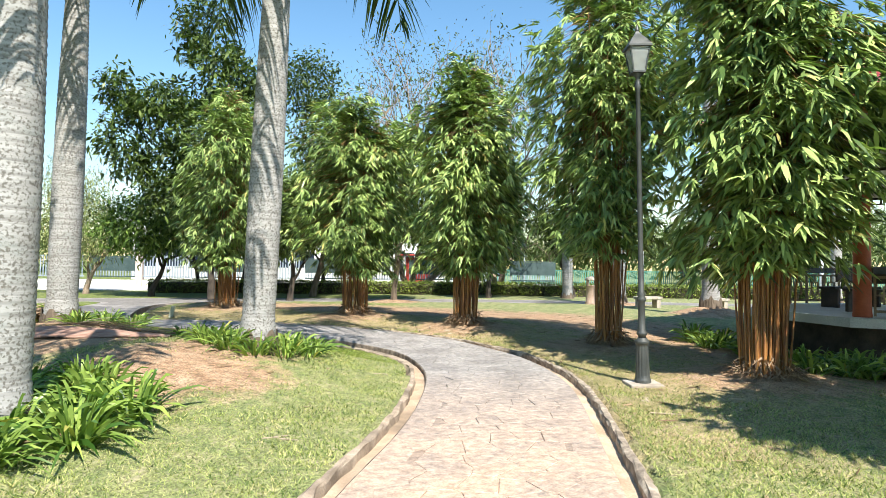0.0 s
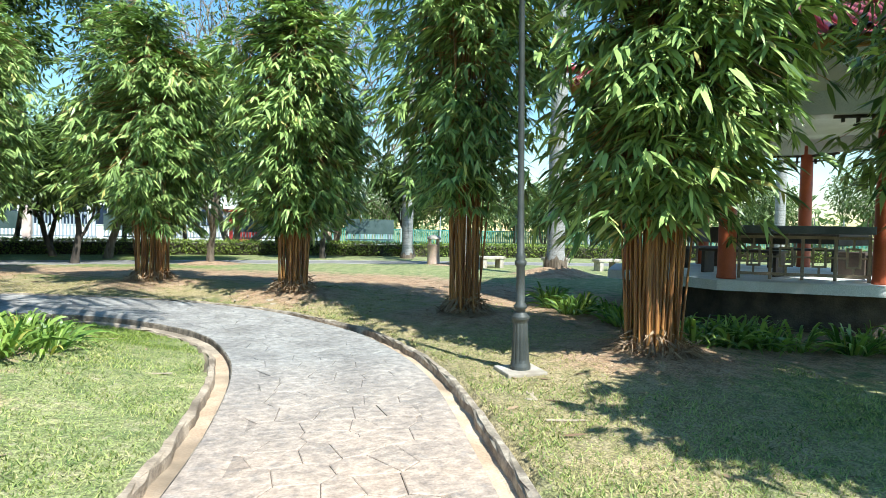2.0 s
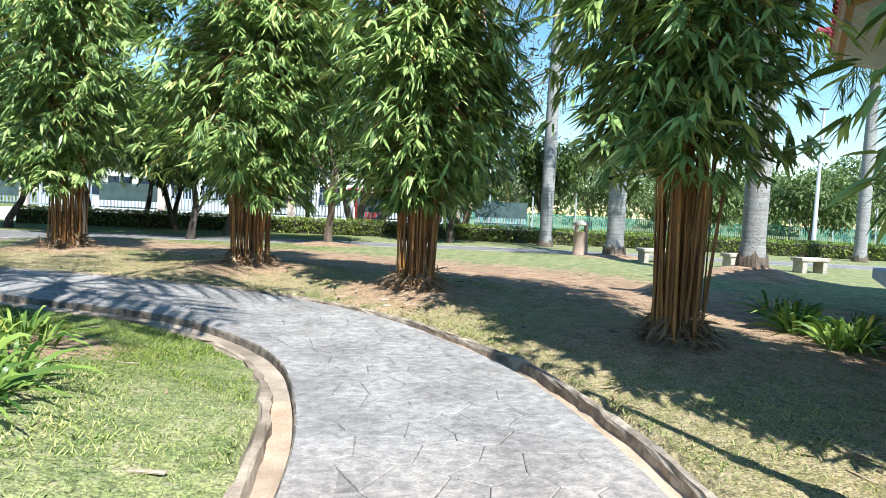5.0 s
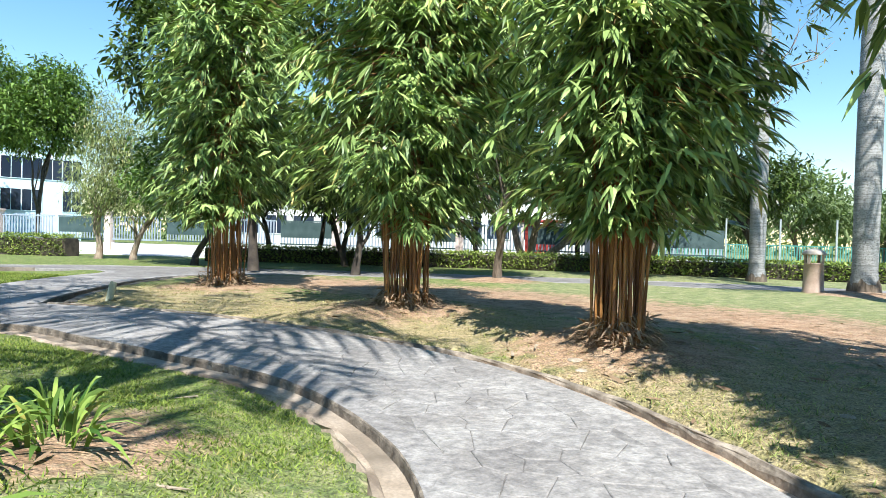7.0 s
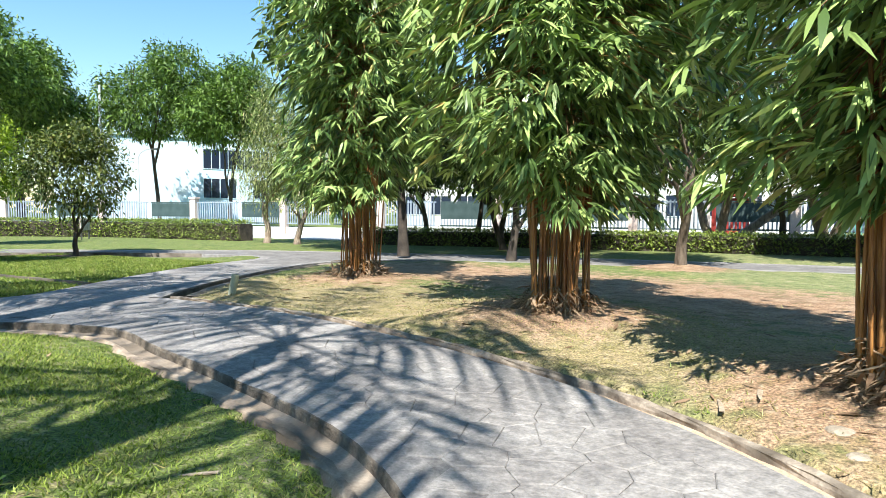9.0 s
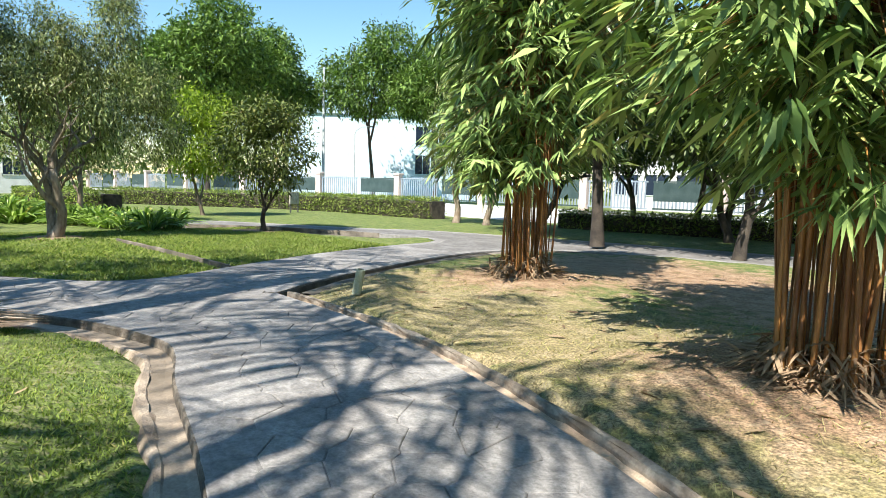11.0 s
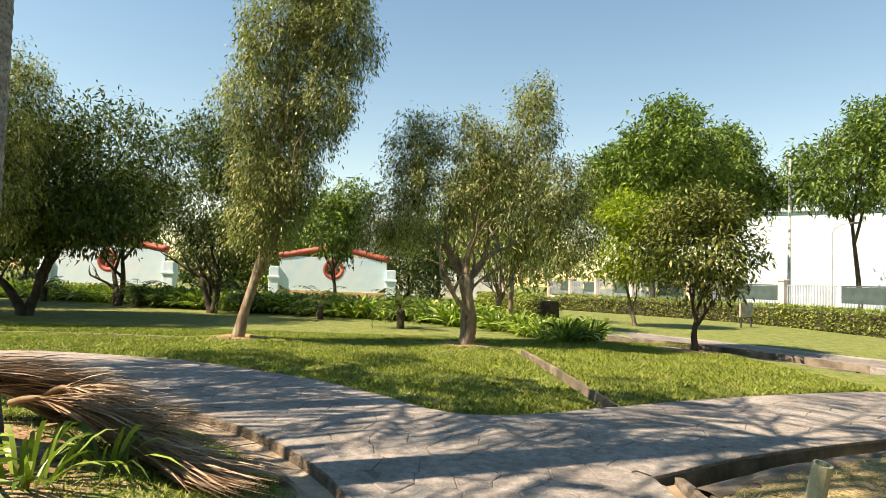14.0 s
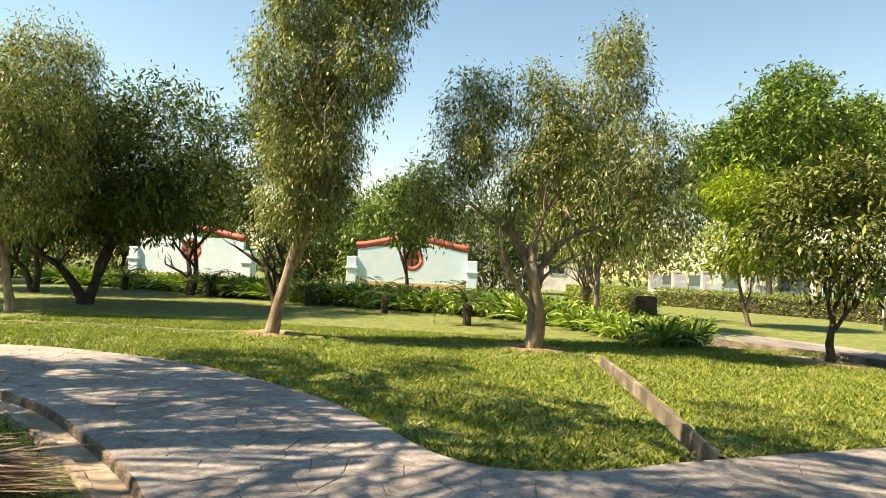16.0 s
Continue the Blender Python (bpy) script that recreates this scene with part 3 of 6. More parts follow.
# ---- bamboo ----
def culm_mesh(seed):
    rng = np.random.default_rng(seed)
    h = 4.6
    zs = [0.0]
    while zs[-1] < h:
        zs.append(zs[-1] + 0.3)
    pts, rad = [], []
    for k, z in enumerate(zs):
        u = z / h
        for dz, f in ((0.0, 1.12), (0.02, 1.0)):
            pts.append((0.1 * u * u + 0.03 * math.sin(3 * u + seed), 0.05 * math.sin(2.3 * u + seed), z + dz))
            rad.append(0.019 * (1 - 0.72 * u) * f)
    V, T = tube(pts, rad, 7)
    me = bpy.data.meshes.new("culm")
    me.from_pydata(V.tolist(), [], T.tolist())
    me.materials.append(m_culm)
    me.polygons.foreach_set("use_smooth", [True] * len(me.polygons))
    return me


CULMS = [culm_mesh(s) for s in range(6)]


def bamboo(x, y, top, bottom, radius, foot, culms, sprays, seed, label, squash=1.0, leaf=0.25, shape=SLIM):
    """A clump: culms fanning out of a tight foot, drooping fans of lance leaves."""
    rng = np.random.default_rng(seed)
    z0 = put_z(x, y)
    root = empty("bamboo_clump", (x, y, z0), label, "bamboo", "bamboo clumps beside the path")
    for i in range(culms):
        a, r = rng.uniform(0, 2 * np.pi), foot * math.sqrt(rng.uniform(0.05, 1))
        ob = new("culm", CULMS[i % len(CULMS)])
        ob.parent = root
        ob.location = (r * math.cos(a), r * math.sin(a), -0.08)
        tilt = rng.normal(0.004, 0.034)
        ob.rotation_euler = (Matrix.Rotation(a + rng.normal(0, 0.3), 3, "Z") @ Matrix.Rotation(tilt, 3, "Y")).to_euler()
        s = rng.uniform(0.42, 1.1)
        ob.scale = (s, s, rng.uniform(0.62, 1.0) * (top / 5.2))
    items, twigs = [], []
    lumps = rng.uniform(0, 2 * np.pi, 4)
    arms = []
    for i in range(110):
        u = rng.beta(1.1, 1.2)
        a = rng.uniform(0, 2 * np.pi)
        prof = (0.66 + 0.5 * math.sin(min(1, u * 1.5 + 0.12) * math.pi * 0.62)) * (1 if u < 0.55 else 1 - 0.62 * ((u - 0.55) / 0.45) ** 1.7)
        lump = 1 + 0.16 * math.sin(2 * a + lumps[0] + 3 * u) + 0.14 * math.sin(3 * a + lumps[1] - 5 * u) + 0.1 * math.sin(9 * u + lumps[2])
        r = radius * prof * lump * (0.22 + 0.83 * rng.uniform(0, 1) ** 0.55)
        arms.append((r * math.cos(a), r * math.sin(a) * squash, bottom + 0.15 + (top - bottom) * u))
    arms = np.array(arms)
    for i in range(sprays):
        p = arms[rng.integers(len(arms))] * np.array([1, 1, 1]) + rng.normal(0, 1, 3) * np.array([0.24, 0.24, 0.2])
        if i % 3 == 0:
            p[:2] *= 0.5
        p[2] = max(p[2], bottom)
        u = (p[2] - bottom) / (top - bottom)
        a = math.atan2(p[1], p[0])
        r = math.hypot(p[0], p[1])
        z = p[2]
        if rng.uniform() < 0.22:
            q = np.array([0.3 * r * math.cos(a), 0.3 * r * math.sin(a), z + 0.1 + 0.25 * r])
            mid = (p + q) / 2 + np.array([0, 0, 0.1])
            twigs.append(tube([q, mid, p], [0.007, 0.005, 0.003], 4))
        k = rng.integers(5, 10)
        yaw = a + rng.normal(0, 0.55) + np.linspace(-0.95, 0.95, k) + rng.normal(0, 0.16, k)
        pitch = rng.normal(-0.42 if u < 0.75 else 0.05, 0.28) + rng.normal(0, 0.16, k)
        D = np.stack([np.cos(yaw) * np.cos(pitch), np.sin(yaw) * np.cos(pitch), np.sin(pitch)], 1)
        L = leaf * rng.uniform(0.65, 1.25, k)
        items.append(leaf_arrays(np.repeat(p[None], k, 0) + rng.normal(0, 0.02, (k, 3)), D, L, L * rng.uniform(0.17, 0.24, k), rng, 0.28, shape))
    V, T = join_arrays(items)
    array_mesh("leaves", V, T, m_bamboo_leaf, root)
    V, T = join_arrays(twigs)
    tagged(array_mesh("twig_mass", V, T, m_culm, root), "thin brown twigs", kind="stuff")
    k = 620
    a, r = rng.uniform(0, 2 * np.pi, k), foot * rng.uniform(0.6, 1.45, k)
    P = np.stack([r * np.cos(a), r * np.sin(a), rng.uniform(0.02, 0.34, k) * np.clip(1.6 - r / foot, 0.1, 1)], 1)
    D = np.stack([np.cos(a + rng.normal(0, 0.9, k)), np.sin(a + rng.normal(0, 0.9, k)), rng.normal(-0.2, 0.5, k)], 1)
    V, T = leaf_arrays(P, D, rng.uniform(0.1, 0.3, k), rng.uniform(0.01, 0.035, k), rng, 0.3)
    V[:, 2] = np.maximum(V[:, 2], 0.004 - 0.1 * np.clip(np.hypot(V[:, 0], V[:, 1]) - 0.5, 0, 1))
    tagged(array_mesh("sheath_litter", V, T, m_litter, root), "dry pale sheaths round the foot", kind="stuff")
    return root


bamboo(*BAMBOO[0], 6.2, 1.2, 1.2, 0.33, 62, 3700, 11, "tall bushy bamboo clump beside the drain", leaf=0.235)
bamboo(*BAMBOO[1], 5.6, 1.1, 1.32, 0.34, 66, 4300, 12, "broad bushy bamboo clump with yellow-tipped leaves", leaf=0.235)
bamboo(*BAMBOO[2], 5.8, 1.2, 0.92, 0.3, 64, 3500, 13, "bushy bamboo clump with bright golden-brown culms", leaf=0.235, shape=LANCE)
bamboo(*BAMBOO[3], 7.4, 1.65, 1.08, 0.27, 62, 3900, 14, "tall bamboo clump with bare brown lower culms", leaf=0.235)
bamboo(*BAMBOO[4], 6.3, 1.3, 1.06, 0.31, 72, 4200, 15, "dense dark bamboo clump beside the pavilion", leaf=0.25, shape=LANCE)
# next two clumps stay out of view, added for the shade they cast
bamboo(5.1, 3.8, 4.4, 2.3, 1.1, 0.4, 34, 2300, 16, "unseen bamboo clump added to shade the lawn by the path", leaf=0.3)
bamboo(7.4, 6.7, 6.6, 1.6, 1.5, 0.4, 40, 3300, 17, "unseen bamboo clump added to shade the front of the pavilion", leaf=0.28)


# ---- palms ----
def palm(x, y, dia, height, seed, label, lean=(0.0, 0.0), fronds=11, flen=2.6, detail=True, group="royal palms", lowest=-0.45):
    rng = np.random.default_rng(seed)
    z0 = put_z(x, y)
    root = empty("palm_tree", (x, y, z0 - 0.05), label, "palm", group)
    root.rotation_euler = (-lean[1], lean[0], 0)
    r = dia / 2
    prof, z = [], 0.0
    while z < height:
        u = z / height
        f = 1.22 - 0.25 * min(1, z / 0.5) + 0.1 * math.sin(u * 3.0) - 0.28 * u ** 2
        prof += [(r * f * 0.985, z), (r * f * 1.008, z + 0.045)]
        z += 0.085
    part("trunk", lathe(prof, 28), m_palm_trunk, root, smooth=True)
    V, F = [], []
    for i in range(3):
        for j in range(26):
            q = 2 * np.pi * j / 26
            ragged = 0.03 * math.sin(5 * q + seed) + 0.02 * math.sin(11 * q + 2 * seed)
            rr = r * (1.34, 1.3, 1.21)[i] + (0.4, 0.3, 0.05)[i] * ragged
            V.append((rr * math.cos(q), rr * math.sin(q), (-0.1, 0.1, 0.26)[i] + (0, 0.5, 2.2)[i] * ragged))
    for i in range(2):
        for j in range(26):
            F.append((i * 26 + j, i * 26 + (j + 1) % 26, (i + 1) * 26 + (j + 1) % 26, (i + 1) * 26 + j))
    mesh_object("root_boss", V, F, m_bark, root, "brown fibrous root mat", True)
    rt = prof[-1][0]
    part("crownshaft", lathe([(rt * 1.0, height - 0.02), (rt * 1.12, height + 0.25), (rt * 0.9, height + 0.9), (rt * 0.45, height + 1.35), (rt * 0.2, height + 1.5)], 18), m_palm_shaft, root, smooth=True)
    for i in range(fronds):
        a = 2 * np.pi * i / fronds + rng.normal(0, 0.15)
        lift = rng.uniform(lowest, 1.05)
        pts = []
        p = np.array([0.1 * math.cos(a), 0.1 * math.sin(a), height + 1.2])
        pitch = lift
        for s in range(13):
            pts.append(p.copy())
            p = p + np.array([math.cos(a) * math.cos(pitch), math.sin(a) * math.cos(pitch), math.sin(pitch)]) * flen / 12
            pitch -= 0.09 + 0.11 * (s / 12)
        pts = np.array(pts)
        items = [tube(pts, np.linspace(0.035, 0.006, 13), 5)]
        m = 96 if detail else 44
        t = rng.uniform(0.12, 1, m) * 11.99
        i0 = t.astype(int)
        P = pts[i0] + (pts[np.minimum(i0 + 1, 12)] - pts[i0]) * (t - i0)[:, None]
        along = unit(pts[np.minimum(i0 + 1, 12)] - pts[i0])
        sidev = np.array([-math.sin(a), math.cos(a), 0]) * np.where(rng.uniform(size=m) < 0.5, -1, 1)[:, None]
        D = along * 0.7 + sidev * 0.9 + np.array([0, 0, 1.0]) * rng.normal(-0.15, 0.35, (m, 1))
        L = flen * 0.27 * np.sin(np.clip(t / 12 * 0.9 + 0.12, 0, 1) * math.pi) ** 0.5 * rng.uniform(0.8, 1.2, m)
        items.append(leaf_arrays(P, D, L, np.full(m, 0.052), rng, 0.7))
        V, T = join_arrays(items)
        array_mesh("frond", V, T, m_palm_leaf, root)
    return root


palm(-3.9, 5.4, 0.5, 5.2, 21, "stout royal palm with pale ringed trunk in a planted bed", (0.02, 0))
palm(-7.2, 11.7, 0.52, 6.6, 22, "royal palm with lichen-mottled trunk beside dead fronds", (0.02, 0), 11, 3.9, lowest=-0.1)
palm(-2.75, 9.0, 0.46, 6.2, 23, "royal palm with grey ringed trunk ringed by lilies", (0.035, 0), 11, 3.6, lowest=-0.35)
# three palms outside the view, added to throw frond shade on the path
palm(-8.6, 8.9, 0.5, 6.0, 121, "unseen royal palm placed in mid bed for its shade", fronds=11, flen=3.0)
palm(-10.3, 7.3, 0.5, 6.4, 122, "unseen royal palm placed at the bed edge for its shade", fronds=11, flen=3.0)
palm(-9.7, 4.8, 0.5, 6.2, 123, "unseen royal palm placed near the inner lawn for its shade", fronds=16, flen=2.9)
palm(8.3, 19.3, 0.52, 8.5, 24, "tall royal palm on a mound of dark soil", detail=False)
palm(7.0, 24.7, 0.55, 8.5, 25, "royal palm beside the litter bin", detail=False)
palm(6.1, 30.2, 0.5, 9.5, 26, "tall pale royal palm before the hedge", detail=False)

palm(18.3, 28.7, 0.45, 7.0, 27, "royal palm beyond the pavilion", detail=False)
palm(23.0, 26.0, 0.45, 8.0, 28, "distant royal palm with slim pale trunk", detail=False)


# ---- broad-leaved trees ----
def branch_paths(rng, start, direction, length, radius, depth, out, spread=0.6, up=0.1, sway=0.13):
    pts, p, d = [np.array(start, float)], np.array(start, float), np.array(direction, float)
    d /= np.linalg.norm(d)
    seg = 5
    for i in range(seg):
        d = d + rng.normal(0, sway, 3) + np.array([0, 0, up * 0.25])
        d /= np.linalg.norm(d)
        p = p + d * length / seg
        pts.append(p.copy())
    out.append((np.array(pts), np.linspace(radius, radius * (0.55 if depth else 0.25), seg + 1), depth))
    if depth:
        for k in range(3 if depth > 1 else 3):
            j = rng.integers(2, seg + 1) if k else seg
            side = rng.normal(0, 1, 3)
            side[2] = abs(side[2]) * 0.5
            nd = d * (1 - spread * 0.5) + unit(side[None])[0] * spread
            branch_paths(rng, pts[j], nd, length * rng.uniform(0.6, 0.82), radius * 0.55, depth - 1, out, spread, up, max(sway, 0.1))


def tree(x, y, height, crown, seed, label, leaf_mat, bark=m_bark, trunk_r=0.14, trunk_h=1.6, clumps=260, per=26, leaf=0.12, wide=0.42, puff=0.38, stems=1, hang=0.0, lean=(0.0, 0.0), shape=BROAD, depth=2, kind_word="tree", limb_up=0.1, group="", hollow=0.45, spread=0.6, sway=0.13):
    """Trunk with limbs, and a crown of leaf clumps in several lobes: (dx, dy, dz, rx, ry, rz)."""
    rng = np.random.default_rng(seed)
    z0 = put_z(x, y)
    root = empty("tree", (x, y, z0 - 0.06), label, kind_word, group)
    paths = []
    for s in range(stems):
        a = rng.uniform(0, 2 * np.pi) if stems > 1 else 0
        off = 0.3 if stems > 1 else 0.0
        base = np.array([0.08 * off * math.cos(a), 0.08 * off * math.sin(a), 0.0])
        branch_paths(rng, base, (lean[0] + off * math.cos(a), lean[1] + off * math.sin(a), 1.0), trunk_h if depth else height * 0.9, trunk_r / (stems ** 0.4), depth, paths, spread, limb_up, sway)
    items = []
    for pts, rad, d in paths:
        if pts[0][2] < 0.02:
            rad = rad.copy()
            rad[0] *= 1.22
        items.append(tube(pts, rad, 8 if d > 1 else 6 if d else 4))
    V, T = join_arrays(items)
    tr = array_mesh("trunk", V, T, bark, root)
    tr.data.polygons.foreach_set("use_smooth", [True] * len(tr.data.polygons))
    vol = np.array([c[3] * c[4] * c[5] for c in crown]) ** 0.7
    pick = rng.choice(len(crown), clumps, p=vol / vol.sum())
    dirs = unit(rng.normal(0, 1, (clumps, 3)))
    rr = hollow + (1 - hollow) * rng.uniform(0, 1, (clumps, 1)) ** 0.6
    cr = np.array(crown)
    C = cr[pick, :3] + dirs * cr[pick, 3:] * rr
    k = clumps * per
    P = np.repeat(C, per, 0) + rng.normal(0, puff * 0.5, (k, 3)) * np.array([1, 1, 0.8 + hang])
    D = unit(np.repeat(dirs, per, 0) * 0.6 + rng.normal(0, 0.75, (k, 3)) + np.array([0, 0, -0.15 - hang]))
    L = leaf * rng.uniform(0.65, 1.3, k)
    if math.hypot(x + 5, y - 14) > 20:
        shape = DART
    V, T = leaf_arrays(P, D, L, L * wide, rng, 0.25, shape)
    array_mesh("crown", V, T, leaf_mat, root)
    return root


# paperbark trees on the lawn
tree(-16.25, 10.85, 8.5, [(0.3, 0.5, 2.4, 0.7, 0.8, 0.8), (0.4, 0.7, 3.3, 0.9, 1.0, 0.8), (0.5, 0.3, 4.5, 0.75, 0.85, 0.8), (0.4, 1.4, 4.6, 0.85, 0.9, 1.0), (0.5, 0.55, 5.9, 0.8, 0.85, 0.9), (0.4, 1.75, 6.2, 0.8, 0.9, 1.1), (0.4, 1.1, 7.4, 0.75, 1.0, 0.9), (0.3, 1.6, 8.3, 0.6, 0.7, 0.7)], 31, "tall drooping paperbark tree with pale trunk on the lawn", m_leaf_grey, m_bark_pale, 0.11, 2.6, 1100, 78, 0.08, 0.34, 0.21, 1, 0.5, (0.12, 0.2), BROAD, group="paperbark trees", hollow=0.25, depth=3, limb_up=0.5)
tree(-16.3, 15.4, 6.2, [(0, -1.6, 2.5, 0.7, 0.75, 0.7), (0, -1.2, 3.5, 0.75, 0.7, 0.8), (0, -1.0, 4.2, 0.6, 0.65, 0.6), (0, -0.2, 3.0, 0.7, 0.7, 0.7), (0, 0.5, 3.6, 0.7, 0.7, 0.8), (0, 0.1, 4.2, 0.65, 0.65, 0.6), (0.2, 1.2, 4.4, 0.62, 0.58, 1.1), (0.2, 1.3, 5.0, 0.4, 0.42, 0.6), (0.3, 1.7, 3.2, 0.8, 0.8, 0.8), (0.3, 2.0, 2.3, 0.6, 0.7, 0.6)], 32, "spreading paperbark tree with forked pale trunk", m_leaf_grey, m_bark_pale, 0.15, 1.5, 680, 72, 0.078, 0.36, 0.21, 2, 0.3, (0, 0.12), BROAD, group="paperbark trees", spread=0.75, hollow=0.15, depth=3)
tree(-18.2, 4.1, 7.5, [(0, 0, 3.2, 1.4, 1.4, 1.6), (0, 0.4, 5.0, 1.2, 1.3, 1.6)], 33, "slender paperbark tree in the shade", m_leaf_grey, m_bark_pale, 0.11, 1.8, 700, 52, 0.11, 0.32, 0.24, 1, 0.35, (0, 0), BROAD, group="paperbark trees")
tree(-22.2, 17.3, 5.0, [(0, 0, 3.4, 1.5, 1.5, 1.2), (0, -0.9, 4.3, 1.0, 1.0, 1.0)], 34, "young paperbark tree behind the lily bed", m_leaf_grey, m_bark_pale, 0.1, 1.5, 500, 32, 0.16, 0.28, 0.5, 1, 0.4, (0, 0), LANCE, group="paperbark trees")
# dark round trees
tree(-21.0, 3.8, 6.5, [(0, 0, 3.6, 2.7, 2.8, 1.8), (0, 2.0, 4.4, 2.0, 2.1, 1.6), (0, -1.7, 4.6, 1.9, 2.0, 1.6), (0.3, 1.4, 2.6, 1.6, 1.6, 0.8)], 35, "dark spreading shade tree with forked black trunk", m_leaf_dark, m_bark_dark, 0.2, 1.3, 1100, 34, 0.16, 0.4, 0.5, 2, group="dark shade trees")
tree(-24.8, 7.6, 6.0, [(0, 0, 3.6, 2.0, 2.1, 1.5), (0, 0.6, 5.2, 1.5, 1.6, 1.2), (0, -0.5, 6.0, 1.0, 1.0, 0.8)], 36, "dark shade tree near the boundary bed", m_leaf_dark, m_bark_dark, 0.18, 1.3, 560, 30, 0.16, 0.4, 0.55, 2, group="dark shade trees")
tree(-28.0, 11.3, 5.5, [(0, 0, 3.5, 1.2, 1.2, 1.3), (0, 0.4, 4.4, 0.9, 0.9, 0.8)], 37, "slim leafy tree before the boundary wall", m_leaf_mid, m_bark_dark, 0.09, 2.0, 220, 24, 0.2, 0.45, 0.45)
tree(-27.0, 17.5, 5.0, [(0, 0, 2.9, 1.9, 1.9, 1.3), (0, 1.6, 2.6, 1.4, 1.4, 1.0)], 38, "rounded tree beside the hedge", m_leaf_grey, m_bark, 0.13, 1.2, 360, 26, 0.15, 0.35, 0.55, 2)
tree(-19.5, 0.2, 6.0, [(0, 0, 3.8, 2.9, 2.6, 1.7), (-1.0, 0.8, 4.8, 2.0, 1.8, 1.3)], 136, "dark shade tree at the lawn edge", m_leaf_dark, m_bark_dark, 0.17, 1.3, 900, 32, 0.16, 0.4, 0.55, 2, group="dark shade trees")
tree(-25.0, -1.0, 6.5, [(0, 0, 3.4, 2.2, 2.2, 1.6), (0, 0.8, 4.6, 1.5, 1.5, 1.1)], 137, "dark shade tree before the boundary bed", m_leaf_dark, m_bark_dark, 0.17, 1.3, 420, 28, 0.17, 0.4, 0.6, 2, group="dark shade trees")
tree(-27.5, 3.2, 6.5, [(0, 0, 4.0, 1.9, 1.9, 1.5)], 138, "dark shade tree before the garden wall", m_leaf_dark, m_bark_dark, 0.16, 1.8, 340, 28, 0.18, 0.4, 0.6, 2, group="dark shade trees")
# citrus-like tree and its lime neighbour
tree(-17.3, 20.65, 4.0, [(0, 0, 2.35, 1.35, 1.35, 1.25), (0, 0.2, 3.1, 0.8, 0.8, 0.7)], 39, "small round glossy-leaved tree in a bare earth ring", m_leaf_olive, m_bark_dark, 0.08, 0.9, 420, 26, 0.13, 0.42, 0.34)
tree(-25.5, 22.3, 5.2, [(0, 0, 2.9, 1.5, 1.6, 1.3), (0, -0.3, 4.0, 1.2, 1.3, 0.9)], 40, "lime-green leafy tree on the lawn", m_leaf_lime, m_bark, 0.08, 1.5, 360, 26, 0.18, 0.4, 0.42)
# trees behind the bamboo
tree(-9.3, 25.0, 10.0, [(0, 0, 4.2, 1.9, 1.9, 1.9), (-0.5, 0, 6.6, 2.0, 1.8, 1.8), (0.2, 0, 9.0, 1.2, 1.2, 1.6), (-1.9, 0, 5.0, 1.3, 1.3, 1.7), (1.4, 0, 7.0, 1.2, 1.2, 1.0), (-2.2, 0, 8.0, 1.4, 1.3, 1.1), (1.7, 0, 8.8, 1.1, 1.1, 0.9), (-0.6, 0, 11.0, 1.0, 1.0, 1.5), (-3.6, 0, 6.6, 1.1, 1.1, 1.9), (-3.9, 0, 8.5, 0.7, 0.7, 0.8)], 41, "tall dark tree with layered glossy foliage", m_leaf_dark, m_bark_dark, 0.15, 3.2, 640, 30, 0.26, 0.45, 0.5, hollow=0.3, limb_up=0.4, sway=0.04)
tree(-2.0, 25.3, 8.0, [(0, 0, 4.0, 1.8, 1.8, 1.6), (0.4, 0, 5.8, 1.5, 1.5, 1.3)], 42, "slender tree on a mound behind the bamboo", m_leaf_dark, m_bark, 0.13, 2.6, 340, 28, 0.2, 0.45, 0.6)
tree(-8.3, 30.2, 6.5, [(0, 0, 3.6, 2.2, 2.0, 1.5), (1.5, 0, 4.4, 1.6, 1.6, 1.2)], 43, "dark spreading tree by the hedge", m_leaf_dark, m_bark_dark, 0.17, 1.6, 360, 28, 0.22, 0.45, 0.7, 2)
tree(-6.0, 28.6, 11.0, [(0, 0, 4.4, 1.9, 1.8, 1.5), (0.6, 0, 7.2, 1.6, 1.6, 1.5), (-0.3, 0, 9.8, 1.2, 1.2, 1.5)], 44, "tall leafy tree behind the bamboo", m_leaf_dark, m_bark, 0.16, 3.2, 520, 28, 0.2, 0.45, 0.7)
tree(2.2, 29.5, 7.5, [(0, 0, 3.2, 1.6, 1.6, 1.5), (0, 0, 5.2, 1.4, 1.4, 1.6)], 45, "dark conical tree before the hedge", m_leaf_dark, m_bark_dark, 0.14, 2.0, 320, 28, 0.22, 0.45, 0.6)
tree(3.0, 34.0, 7.0, [(-1.2, 0, 5.0, 2.0, 2.0, 1.6), (-0.4, 0, 6.6, 1.6, 1.6, 1.3)], 46, "grey-trunked spreading tree by the red gate", m_leaf_mid, m_bark_pale, 0.3, 2.0, 380, 28, 0.24, 0.45, 0.8, 3)
tree(6.7, 31.6, 4.8, [(0.0, 0, 3.4, 1.3, 1.3, 0.9), (-1.2, 0, 3.9, 0.9, 0.9, 0.8)], 47, "dark tree beside the far path", m_leaf_dark, m_bark_dark, 0.13, 1.6, 240, 26, 0.22, 0.45, 0.6)
